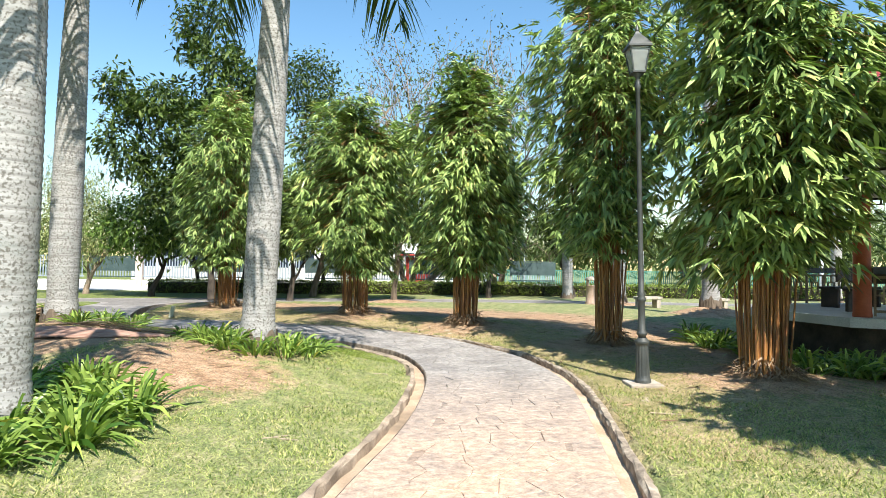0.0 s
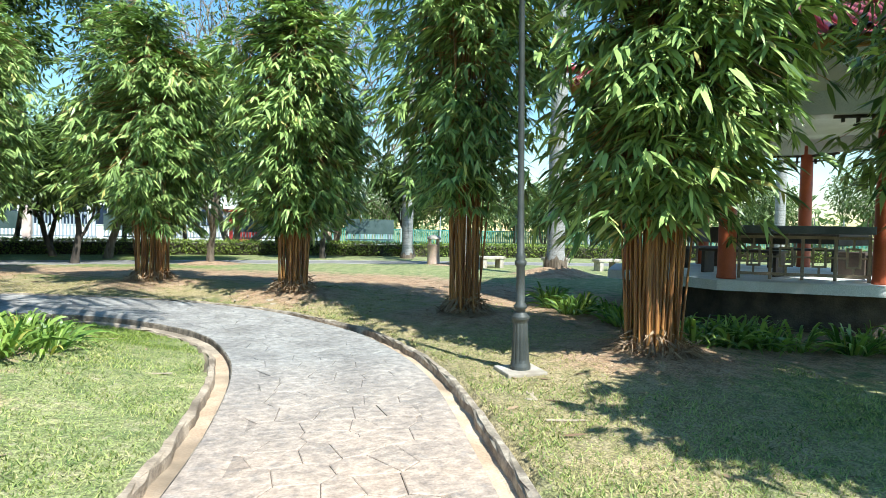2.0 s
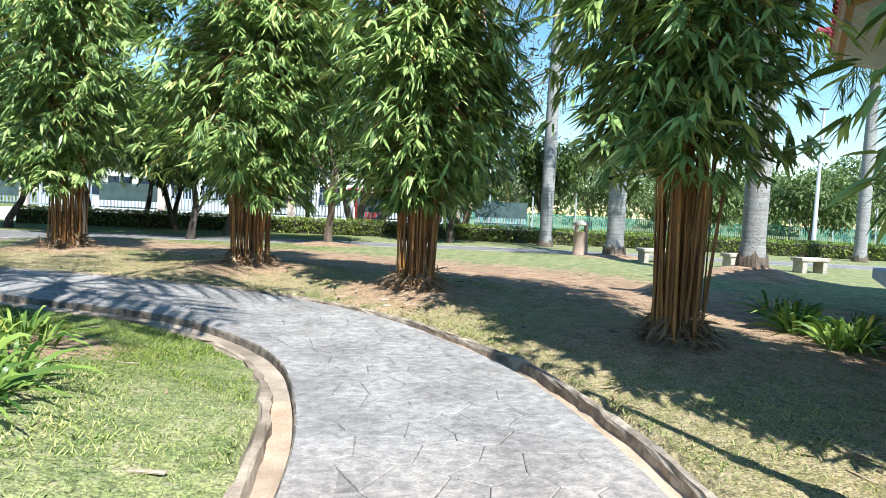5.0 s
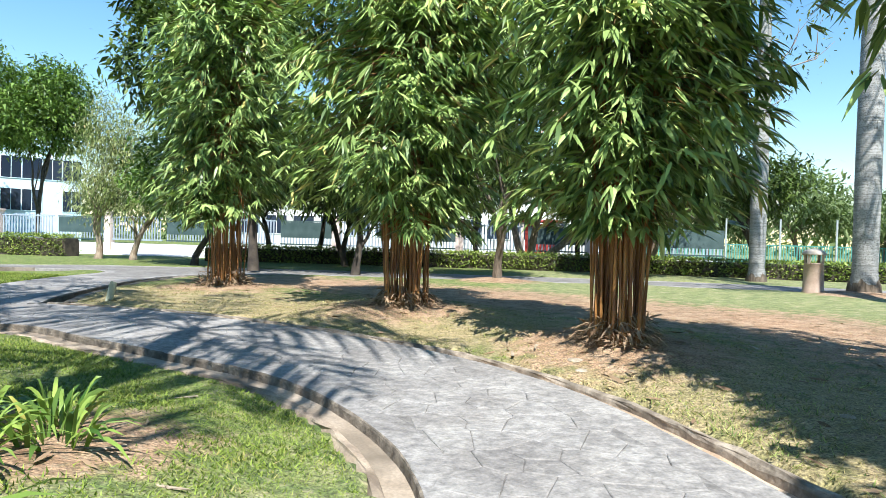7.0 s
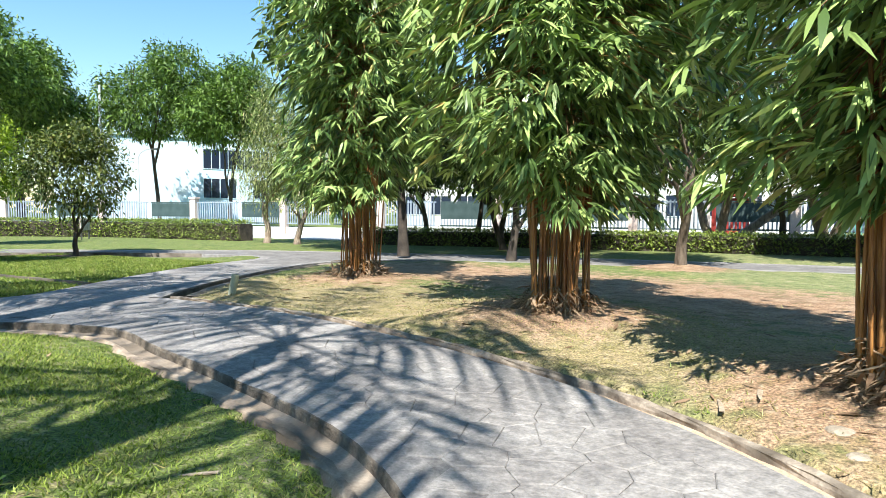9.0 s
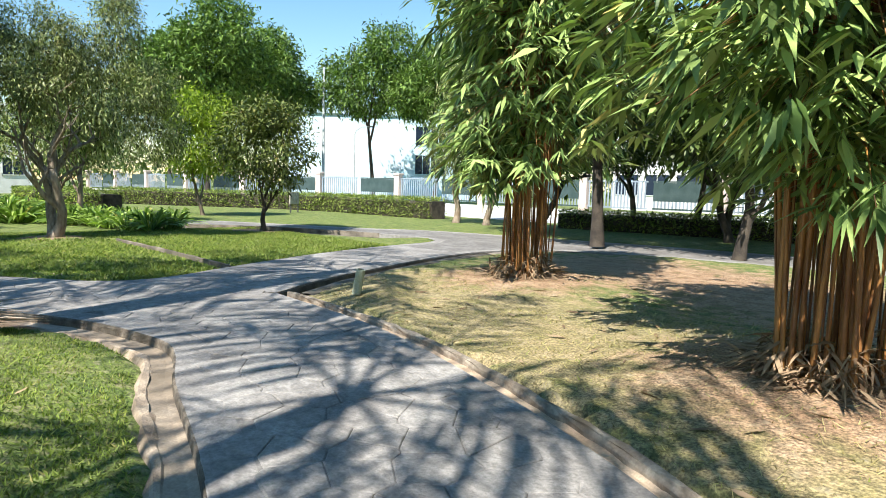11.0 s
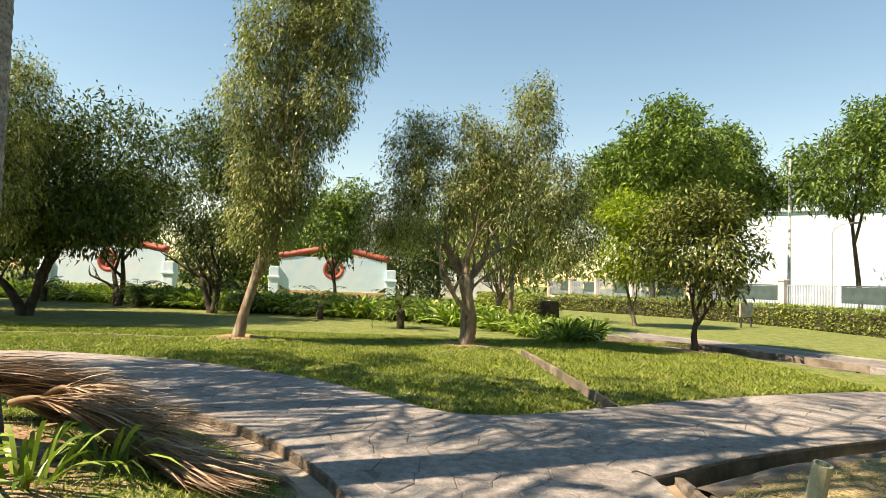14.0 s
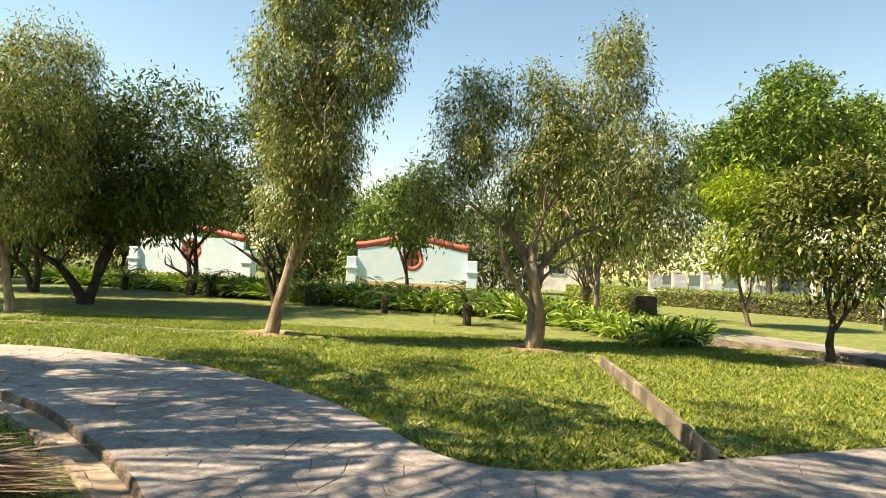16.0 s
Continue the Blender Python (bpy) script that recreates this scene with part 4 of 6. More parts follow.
tree(-16.8, 29.3, 6.0, [(0, 0, 3.0, 1.4, 1.4, 1.4), (0, 0, 4.6, 1.0, 1.0, 1.2)], 48, "grey-leaved tree at the hedge end", m_leaf_grey, m_bark_pale, 0.14, 1.5, 320, 28, 0.15, 0.25, 0.55, 1, 0.5, shape=LANCE)
tree(-18.3, 29.2, 6.5, [(0, 0, 3.2, 1.1, 1.1, 1.5), (0.3, 0, 5.2, 0.8, 0.8, 1.3)], 49, "tall grey-leaved tree before the fence", m_leaf_grey, m_bark_pale, 0.15, 1.6, 340, 28, 0.15, 0.25, 0.55, 1, 0.5, shape=LANCE)


def bare_tree(x, y, seed, height, label):
    rng = np.random.default_rng(seed)
    root = empty("tree", (x, y, put_z(x, y) - 0.06), label, "tree")
    paths = []
    for k in range(3):
        branch_paths(rng, (0, 0, 0), (rng.normal(0, 0.35), rng.normal(0, 0.2), 1.0), height * 0.36, 0.19, 4, paths, 0.7, 0.25)
    V, T = join_arrays([tube(p, r, 6 if d > 2 else 4) for p, r, d in paths])
    array_mesh("trunk", V, T, m_bark_pale, root)
    tips = np.array([p[-1] for p, r, d in paths if d < 2])
    tips = tips[rng.uniform(size=len(tips)) < 0.85]
    P = np.repeat(tips, 14, 0) + rng.normal(0, 0.32, (len(tips) * 14, 3))
    L = rng.uniform(0.12, 0.26, len(P))
    V, T = leaf_arrays(P, rng.normal(0, 1, (len(P), 3)), L, L * 0.4, rng, 0.3, BROAD)
    array_mesh("crown", V, T, m_leaf_olive, root)


for i, (x, y, h, r) in enumerate([(-12.8, 27.3, 6.0, 2.0), (-6.3, 25.6, 6.2, 1.6), (-3.8, 33.7, 7.0, 2.2), (0.3, 33.8, 7.0, 2.1), (-13.2, 33.4, 6.5, 2.2), (-6.5, 33.5, 7.5, 2.6), (-10.8, 33.4, 7.5, 2.2)]):
    tree(x, y, h, [(0, 0, h * 0.55, r, r, h * 0.24), (r * 0.4, 0, h * 0.75, r * 0.7, r * 0.7, h * 0.18), (-r * 0.4, 0, h * 0.5, r * 0.8, r * 0.8, h * 0.17)], 170 + i, "leafy dark tree in the row behind the bamboo", m_leaf_dark if i % 3 else m_leaf_mid, m_bark_dark, 0.13, h * 0.3, 340, 28, 0.2, 0.45, 0.55, 1, group="trees behind the bamboo")
for i, (x, y) in enumerate([(-39.0, -7.5), (-38.5, -2.0), (-39.5, 3.6), (-38.6, 8.0), (-39.0, 14.0), (-36.5, -12.0)]):
    tree(x, y, 6.5, [(0, 0, 3.2, 2.6, 2.6, 1.7), (0, 0.9, 4.8, 1.9, 1.9, 1.3), (0, 0, 1.5, 2.5, 2.7, 1.2)], 190 + i, "leafy green tree behind the garden walls", m_leaf_mid if i % 2 else m_leaf_dark, m_bark_dark, 0.15, 1.6, 380, 28, 0.24, 0.45, 0.65, 1, group="trees behind the garden walls")
bare_tree(-1.8, 35.6, 53, 15.5, "half-bare tree with forked grey trunk and sparse leaves")
bare_tree(1.6, 34.6, 51, 14.5, "half-bare tree with thin grey branches and sparse leaves")

# big trees and woods in the distance
for i, (x, y, h, r) in enumerate([(-46, 31, 14.5, 4.6), (-50, 37, 14.0, 4.2), (-46, 46, 15.5, 5.0), (-40, 48, 14.0, 3.8), (-62, 34, 15.5, 4.5), (-66, 46, 16, 5.2)]):
    tree(x, y, h, [(0, 0, h * 0.68, r, r, h * 0.2), (r * 0.5, 0, h * 0.8, r * 0.6, r * 0.6, h * 0.16), (-r * 0.5, r * 0.3, h * 0.78, r * 0.6, r * 0.6, h * 0.17), (0.1 * r, -0.7 * r, h * 0.62, r * 0.5, r * 0.5, h * 0.13), (0.2 * r, 0.75 * r, h * 0.66, r * 0.55, r * 0.5, h * 0.14), (0.3 * r, 0.1 * r, h * 0.92, r * 0.4, r * 0.4, h * 0.08)], 60 + i, "big dense green shade tree outside the fence", m_leaf_mid, m_bark_dark, 0.2, h * 0.42, 700, 30, 0.34, 0.5, 0.8, 1, group="street trees beyond the fence", hollow=0.5, spread=0.32, limb_up=0.6, sway=0.025)
for i, (x, y, h, r) in enumerate([(18, 62, 8, 3.5), (26, 66, 7, 3.2), (33, 62, 8, 3.6), (40, 58, 8.5, 3.6), (12, 66, 7.5, 3.2), (47, 54, 8, 3.6), (54, 47, 9, 3.8), (5, 68, 8, 3.4), (-2, 70, 8.5, 3.8), (60, 40, 9, 4), (23, 52, 6, 2.6), (31, 50, 6, 2.6)]):
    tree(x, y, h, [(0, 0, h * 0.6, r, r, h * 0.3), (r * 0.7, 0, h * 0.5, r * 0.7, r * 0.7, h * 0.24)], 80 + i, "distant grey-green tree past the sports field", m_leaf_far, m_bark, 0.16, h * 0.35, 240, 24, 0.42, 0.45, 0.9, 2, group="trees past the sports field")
for i, (x, y, h, r) in enumerate([(-44, -8, 8, 3.4), (-42, -16, 8, 3.6), (-48, 4, 8, 3.2), (-50, 16, 7, 3.0), (-30, -12, 7.5, 3.0), (-26, -4, 7, 2.6)]):
    tree(x, y, h, [(0, 0, h * 0.6, r, r, h * 0.27), (0, r * 0.7, h * 0.55, r * 0.7, r * 0.7, h * 0.22)], 100 + i, "leafy green tree along the street", m_leaf_mid, m_bark_dark, 0.18, h * 0.35, 300, 26, 0.32, 0.45, 0.9, 2, group="street trees")


# far belt of woods round the horizon
rng = np.random.default_rng(150)
k = 2600
ang = rng.uniform(0, 2 * np.pi, k)
rad = rng.uniform(88, 125, k)
tall = 7 + 2.5 * np.sin(ang * 7) + 1.8 * np.sin(ang * 17 + 1) + rng.normal(0, 0.5, k)
C = np.column_stack([-8 + rad * np.cos(ang), 14 + rad * np.sin(ang), tall * rng.uniform(0.02, 1, k)])
P = np.repeat(C, 16, 0) + rng.normal(0, 1.3, (k * 16, 3))
P[:, 2] = np.maximum(P[:, 2], 0.05)
L = rng.uniform(0.9, 1.7, len(P))
V, T = leaf_arrays(P, rng.normal(0, 1, P.shape), L, L * 0.6, rng, 0.2, DART)
tagged(array_mesh("far_woods", V, T, m_leaf_far), "green belt of distant trees, haze put into the leaf colour", "trees", kind="stuff")


# ---- strap-leaved lilies ----
def lily(x, y, seed, size=0.55, count=46, label="clump of bright green strap-leaved lilies", group="lily clumps"):
    rng = np.random.default_rng(seed)
    k = count
    a = rng.uniform(0, 2 * np.pi, k)
    lift = rng.uniform(0.6, 1.48, k)
    P = np.stack([0.1 * np.cos(a), 0.1 * np.sin(a), np.zeros(k)], 1) + rng.normal(0, 0.04, (k, 3)) * np.array([1, 1, 0])
    D = np.stack([np.cos(a) * np.cos(lift), np.sin(a) * np.cos(lift), np.sin(lift)], 1)
    L = size * rng.uniform(0.7, 1.25, k)
    V, T = leaf_arrays(P, D, L, size * rng.uniform(0.045, 0.07, k), rng, 0.55, ((0.0, 0.35), (0.25, 0.5), (0.5, 0.5), (0.75, 0.36), (1.0, 0.0)))
    V[:, 2] = np.maximum(V[:, 2], -0.03)
    root = empty("lily_clump", (x, y, put_z(x, y) - 0.01), label, "plant", group)
    tagged(array_mesh("leaves", V, T, m_strap_leaf, root), kind="stuff")
    return root


for i, (x, y, s) in enumerate([(-3.0, 5.9, 0.8), (-3.35, 5.6, 0.85), (-3.75, 5.2, 0.8), (-3.1, 5.2, 0.78), (-3.5, 6.25, 0.75), (-4.05, 5.7, 0.8), (-4.4, 6.5, 0.7), (-4.4, 5.4, 0.7), (-3.5, 4.7, 0.75), (-3.9, 6.7, 0.65)]):
    lily(x, y, 200 + i, s, 96)
for i, (x, y, s) in enumerate([(-2.25, 8.6, 0.6), (-2.0, 8.95, 0.58), (-3.0, 8.55, 0.6), (-3.35, 8.8, 0.6), (-2.6, 8.4, 0.55), (-2.05, 9.4, 0.55), (-3.5, 9.25, 0.55), (-2.4, 9.5, 0.55)]):
    lily(x, y, 220 + i, s, 60)
for i, (x, y, s) in enumerate([(-3.5, 10.4, 0.5), (-3.2, 10.1, 0.5), (-3.9, 10.7, 0.5), (-3.6, 9.9, 0.45), (-4.3, 10.5, 0.5), (-2.65, 10.75, 0.5), (-2.95, 11.05, 0.5), (-3.1, 10.6, 0.48), (-2.75, 10.3, 0.45)]):
    lily(x, y, 235 + i, s)
for i, (x, y, s) in enumerate([(-6.9, 12.4, 0.55), (-6.6, 12.15, 0.55), (-7.4, 12.55, 0.5), (-6.3, 11.6, 0.55), (-6.7, 11.4, 0.5), (-6.2, 12.3, 0.5), (-5.9, 11.9, 0.5), (-7.7, 11.1, 0.5), (-6.5, 11.0, 0.5), (-5.7, 11.2, 0.45)]):
    lily(x, y, 240 + i, s, label="clump of dark green strap-leaved lilies by the palm")
for i in range(16):
    rng = np.random.default_rng(300 + i)
    lily(5.3 + 0.33 * (i % 12) + rng.normal(0, 0.12), 9.2 - 0.12 * (i % 12) + (0.5 if i > 11 else 0) + rng.normal(0, 0.15), 260 + i, 0.75, 44, "shaded strap-leaved lilies at the pavilion foot", "pavilion lilies")
for i in range(9):
    rng = np.random.default_rng(330 + i)
    lily(5.2 + 0.2 * (i % 3) + rng.normal(0, 0.1), 10.6 + 0.42 * i + rng.normal(0, 0.12), 280 + i, 0.75, 44, "shaded strap-leaved lilies at the pavilion foot", "pavilion lilies")
BED = curve_through([(-18.0, 18.15), (-20.0, 17.2), (-21.9, 16.3), (-24.0, 14.2), (-25.2, 11.0), (-27.0, 6.5), (-29.6, 1.2), (-31.5, -6.0)], 0.45)
for i, (x, y) in enumerate(BED):
    for j in range(3):
        rng = np.random.default_rng(400 + 3 * i + j)
        lily(x - 0.55 * j + rng.normal(0, 0.12), y + 0.45 * j + rng.normal(0, 0.12), 500 + 3 * i + j, 1.1 if x > -22.5 else 1.5, 54, "lush strap-leaved lilies massed in a border bed", "border lilies")


# ---- hedges ----
def hedge(line, width, height, seed, label):
    rng = np.random.default_rng(seed)
    c = curve_through(line, 0.5)
    prof = [(-width / 2, 0), (-width / 2, height * 0.85), (-width * 0.4, height * 0.96), (width * 0.4, height * 0.96), (width / 2, height * 0.85), (width / 2, 0)]
    t = unit(np.gradient(c, axis=0))
    nrm = np.stack([t[:, 1], -t[:, 0]], 1)
    z = base_z(c[:, 0], c[:, 1])
    root = empty("hedge", (0, 0, 0), label, "hedge", "clipped boundary hedges")
    rows = [np.column_stack([c + nrm * o * 0.9, z + h * 0.94 - 0.02]) for o, h in prof]
    V = np.stack(rows, 1).reshape(-1, 3)
    k = len(prof)
    F = [(i * k + j, (i + 1) * k + j, (i + 1) * k + j + 1, i * k + j + 1) for i in range(len(c) - 1) for j in range(k - 1)]
    F += [tuple(range(k)), tuple((len(c) - 1) * k + j for j in reversed(range(k)))]
    # core is a closed solid in dark bark colour, just inside the leaves
    mesh_object("core", V, F, m_bark_dark, root, "solid dark core under the leaves")
    length = float(np.sum(np.linalg.norm(np.diff(c, axis=0), axis=1)))
    m = int(length * 900)
    i0 = rng.uniform(0, len(c) - 1.001, m)
    j = i0.astype(int)
    P2 = c[j] + (c[j + 1] - c[j]) * (i0 - j)[:, None]
    N2 = nrm[j]
    face = rng.uniform(size=m)
    o = np.where(face < 0.35, -width / 2, np.where(face < 0.7, width / 2, rng.uniform(-width / 2, width / 2, m)))
    h = np.where(face < 0.7, rng.uniform(0.03, height, m), height)
    P = np.column_stack([P2 + N2 * o[:, None], base_z(P2[:, 0], P2[:, 1]) + h]) + rng.normal(0, 0.045, (m, 3))
    D = np.column_stack([N2 * np.sign(o)[:, None] * 0.6, np.full(m, 0.4)]) + rng.normal(0, 0.6, (m, 3))
    L = rng.uniform(0.07, 0.14, m)
    V, T = leaf_arrays(P, D, L, L * 0.6, rng, 0.2, DART)
    array_mesh("leaves", V, T, m_hedge_leaf, root)


hedge([(-40, 23.0), (-36.5, 25.2), (-33, 28.0), (-29.5, 29.8), (-25, 30.2), (-20.6, 30.4)], 0.9, 0.85, 601, "clipped leafy green boundary hedge")
hedge([(-14.6, 31.0), (-10, 32.0), (-5, 32.6), (1.5, 32.9), (8.0, 32.3), (20, 30.5), (34, 26)], 0.9, 0.62, 602, "long clipped boundary hedge behind the bamboo")
hedge([(-41, 22.0), (-38, 18.5), (-33, 19.0), (-29, 20.0)], 0.9, 0.8, 603, "clipped dark hedge near the boundary wall")

# ---- lamp post ----
m_iron = two_tone("grey_green_painted_iron", (0.05, 0.056, 0.052), (0.085, 0.092, 0.085), 5, 80, 0.5, 0.2, strength=0.1)
m_pale_conc = two_tone("pale_concrete", (0.36, 0.31, 0.25), (0.54, 0.49, 0.41), 5, 60, 0.9, dirt=(0.26, 0.22, 0.17))
m_lamp_glass, n, l, bsdf = material("milky_lamp_glass", 0.2)
bsdf.inputs["Base Color"].default_value = (0.55, 0.58, 0.55, 1)
bsdf.inputs["Transmission Weight"].default_value = 0.6
lz = put_z(2.5, 8.12)
lamp = empty("street_lamp", (2.5, 8.12, lz), "dark iron park lamp post with a four-sided lantern", "lamp post")
lamp.scale = (1, 1, 1.085)
lamp.rotation_euler = (0, radians(-1.1), 0)
bm = bmesh.new()
add_box(bm, -0.21, 0.21, -0.21, 0.21, -0.1, 0.03, 0.012)
part("base_slab", bm, m_pale_conc, lamp, "square pale concrete footing")
bm = bmesh.new()
prof = [(0.105, 0.03), (0.105, 0.06), (0.095, 0.09), (0.09, 0.12), (0.074, 0.46), (0.08, 0.48), (0.092, 0.5), (0.092, 0.52), (0.055, 0.56)]
rings = []
for r, z in prof:
    ring = []
    for j in range(36):
        fl = 1 - (0.06 if (j % 3 == 0 and 0.12 <= z <= 0.46) else 0.0)
        ring.append(bm.verts.new((r * fl * math.cos(j * math.pi / 18), r * fl * math.sin(j * math.pi / 18), z)))
    rings.append(ring)
for p, q in zip(rings, rings[1:]):
    for j in range(36):
        bm.faces.new((p[j], p[(j + 1) % 36], q[(j + 1) % 36], q[j]))
part("pedestal", bm, m_iron, lamp, "fluted iron pedestal")
part("pole", lathe([(0.05, 0.55), (0.048, 0.58), (0.068, 0.6), (0.068, 0.62), (0.045, 0.65), (0.042, 0.98), (0.058, 1.0), (0.062, 1.03), (0.044, 1.05), (0.06, 1.08), (0.038, 1.11), (0.034, 1.6), (0.027, 3.55), (0.045, 3.58), (0.028, 3.62), (0.026, 3.68), (0.06, 3.73), (0.06, 3.75)], 20), m_iron, lamp, smooth=True)
bm = bmesh.new()
for sx, sy in ((1, 1), (1, -1), (-1, 1), (-1, -1)):
    v = []
    for (r, z) in ((0.075, 3.75), (0.125, 4.05)):
        for dx, dy in ((-0.009, -0.009), (0.009, -0.009), (0.009, 0.009), (-0.009, 0.009)):
            v.append(bm.verts.new((sx * r + dx, sy * r + dy, z)))
    for j in range(4):
        bm.faces.new((v[j], v[(j + 1) % 4], v[4 + (j + 1) % 4], v[4 + j]))
add_box(bm, -0.085, 0.085, -0.085, 0.085, 3.74, 3.76)
part("lantern_frame", bm, m_iron, lamp)
for j in range(4):
    rot = Matrix.Rotation(j * math.pi / 2, 4, "Z")
    bm = bmesh.new()
    q = [(-0.07, 0.076, 3.76), (0.07, 0.076, 3.76), (0.118, 0.124, 4.045), (-0.118, 0.124, 4.045)]
    f = bm.faces.new([bm.verts.new(rot @ Vector(p)) for p in q])
    ext = bmesh.ops.extrude_face_region(bm, geom=[f])
    for v in ext["geom"]:
        if isinstance(v, bmesh.types.BMVert):
            v.co.x *= 0.97
            v.co.y *= 0.97
    pane = part("pane", bm, m_lamp_glass, lamp, "milky glass pane")
bm = bmesh.new()
lv = []
for r, z in ((0.15, 4.04), (0.15, 4.06), (0.09, 4.15), (0.035, 4.22), (0.02, 4.25)):
    lv.append([bm.verts.new((r * a, r * b, z)) for a, b in ((-1, -1), (1, -1), (1, 1), (-1, 1))])
for p, q in zip(lv, lv[1:]):
    for j in range(4):
        bm.faces.new((p[j], p[(j + 1) % 4], q[(j + 1) % 4], q[j]))
bm.faces.new(lv[0][::-1])
bm.faces.new(lv[-1])
part("lantern_roof", bm, m_iron, lamp)
part("finial", lathe([(0.015, 4.24), (0.028, 4.27), (0.02, 4.3), (0.006, 4.34)], 10), m_iron, lamp)

# ---- pavilion ----
m_orange = two_tone("orange_red_paint", (0.42, 0.085, 0.03), (0.52, 0.12, 0.045), 3, 70, 0.55, strength=0.1)
m_white = two_tone("white_wall_paint", (0.68, 0.68, 0.66), (0.8, 0.8, 0.78), 2, 60, 0.8, strength=0.1, dirt=(0.55, 0.54, 0.5))
m_roof_tile = two_tone("glazed_red_tile", (0.3, 0.05, 0.06), (0.42, 0.1, 0.1), 3, 60, 0.35, strength=0.2)
m_wood = two_tone("weathered_bench_timber", (0.22, 0.16, 0.1), (0.36, 0.27, 0.18), 3, 50, 0.8)
m_slate = two_tone("dark_grey_table_top", (0.05, 0.06, 0.07), (0.09, 0.1, 0.115), 3, 50, 0.5)
m_gold = two_tone("yellow_ochre_paint", (0.45, 0.2, 0.03), (0.55, 0.27, 0.05), 4, 60, 0.6)
PC, PZ = (9.45, 12.2), 0.72
pv = empty("pavilion", (PC[0], PC[1], put_z(6, 12) - 0.1), "octagonal open pavilion with orange columns and red tiled roof", "pavilion")
PB = PZ - (put_z(6, 12) - 0.1)
A0 = math.atan2(-0.547, -0.837)


def octagon(r, k=0.0):
    return [(r * math.cos(A0 + (j + k) * math.pi / 4), r * math.sin(A0 + (j + k) * math.pi / 4)) for j in range(8)]


def frustum(r0, z0, r1, z1, cap=True):
    bm = bmesh.new()
    p = [bm.verts.new((x, y, z0)) for x, y in octagon(r0)]
    q = [bm.verts.new((x, y, z1)) for x, y in octagon(r1)]
    for j in range(8):
        bm.faces.new((p[j], p[(j + 1) % 8], q[(j + 1) % 8], q[j]))
    if cap:
        bm.faces.new(p[::-1])
        bm.faces.new(q)
    return bm


# dark bark colour on the plinth stands in for shadow under the slab
part("plinth", frustum(2.95, -0.1, 2.95, PB - 0.16), m_bark_dark, pv, "recessed plinth darkened for the shadow under the slab")
part("floor_slab", frustum(3.25, PB - 0.16, 3.25, PB), m_white, pv, "white floor slab")
for x, y in octagon(2.8):
    c = part("column", lathe([(0.145, PB), (0.15, PB + 0.03), (0.14, PB + 0.08), (0.132, PB + 1.4), (0.128, PB + 2.75)], 22), m_orange, pv, "orange painted column", True)
    c.location = (x, y, 0)
for j in range(8):
    (x0, y0), (x1, y1) = octagon(2.8)[j], octagon(2.8)[(j + 1) % 8]
    mx, my, ang, ln = (x0 + x1) / 2, (y0 + y1) / 2, math.atan2(y1 - y0, x1 - x0), math.hypot(x1 - x0, y1 - y0)
    rot = Matrix.Translation((mx, my, 0)) @ Matrix.Rotation(ang, 4, "Z")
    bm = bmesh.new()
    add_box(bm, -ln / 2, ln / 2, -0.1, 0.1, PB + 2.55, PB + 2.9, 0.01)
    bm.transform(rot)
    part("beam", bm, m_white, pv, "white ring beam")
    for sd in (-1, 1):
        bm = bmesh.new()
        add_box(bm, sd * (ln / 2 - 0.42) - 0.3, sd * (ln / 2 - 0.42) + 0.3, -0.03, 0.03, PB + 2.5, PB + 2.545)
        for k in range(3):
            add_box(bm, sd * (ln / 2 - 0.2 - 0.2 * k) - 0.02, sd * (ln / 2 - 0.2 - 0.2 * k) + 0.02, -0.03, 0.03, PB + 2.34 + 0.05 * k, PB + 2.505)
        add_box(bm, sd * (ln / 2 - 0.3) - 0.16, sd * (ln / 2 - 0.3) + 0.16, -0.032, 0.032, PB + 2.38, PB + 2.41)
        bm.transform(rot)
        part("bracket_lattice", bm, m_bark_dark, pv, "dark carved lattice bracket")
    if j not in (3, 7):
        bm = bmesh.new()
        w = ln / 2 - 0.16
        for z in (0.08, 0.66):
            add_box(bm, -w, w, -0.022, 0.022, PB + z, PB + z + 0.045)
        for k in range(5):
            xx = -w + 0.02 + k * (2 * w - 0.04) / 4
            add_box(bm, xx - 0.02, xx + 0.02, -0.021, 0.021, PB + 0.02, PB + 0.68)
        for k in range(4):
            xc = -w + (k + 0.5) * 2 * w / 4
            add_box(bm, xc - 0.1, xc + 0.1, -0.015, 0.015, PB + 0.22, PB + 0.25)
            add_box(bm, xc - 0.1, xc + 0.1, -0.015, 0.015, PB + 0.5, PB + 0.53)
            add_box(bm, xc - 0.1, xc - 0.07, -0.016, 0.016, PB + 0.25, PB + 0.5)
            add_box(bm, xc + 0.07, xc + 0.1, -0.016, 0.016, PB + 0.25, PB + 0.5)
            add_box(bm, xc - 0.22, xc - 0.1, -0.014, 0.014, PB + 0.36, PB + 0.39)
            add_box(bm, xc + 0.1, xc + 0.22, -0.014, 0.014, PB + 0.36, PB + 0.39)
            add_box(bm, xc - 0.015, xc + 0.015, -0.013, 0.013, PB + 0.53, PB + 0.7)
            add_box(bm, xc - 0.015, xc + 0.015, -0.013, 0.013, PB + 0.08, PB + 0.22)
        bm.transform(rot)
        part("lattice_rail", bm, m_wood, pv, "square-patterned timber lattice railing")
        bm = bmesh.new()
        add_box(bm, -w, w, -0.2, 0.06, PB + 0.74, PB + 0.86, 0.01)
        bm.transform(rot)
        part("rail_top", bm, m_slate, pv, "dark grey bench-back rail")
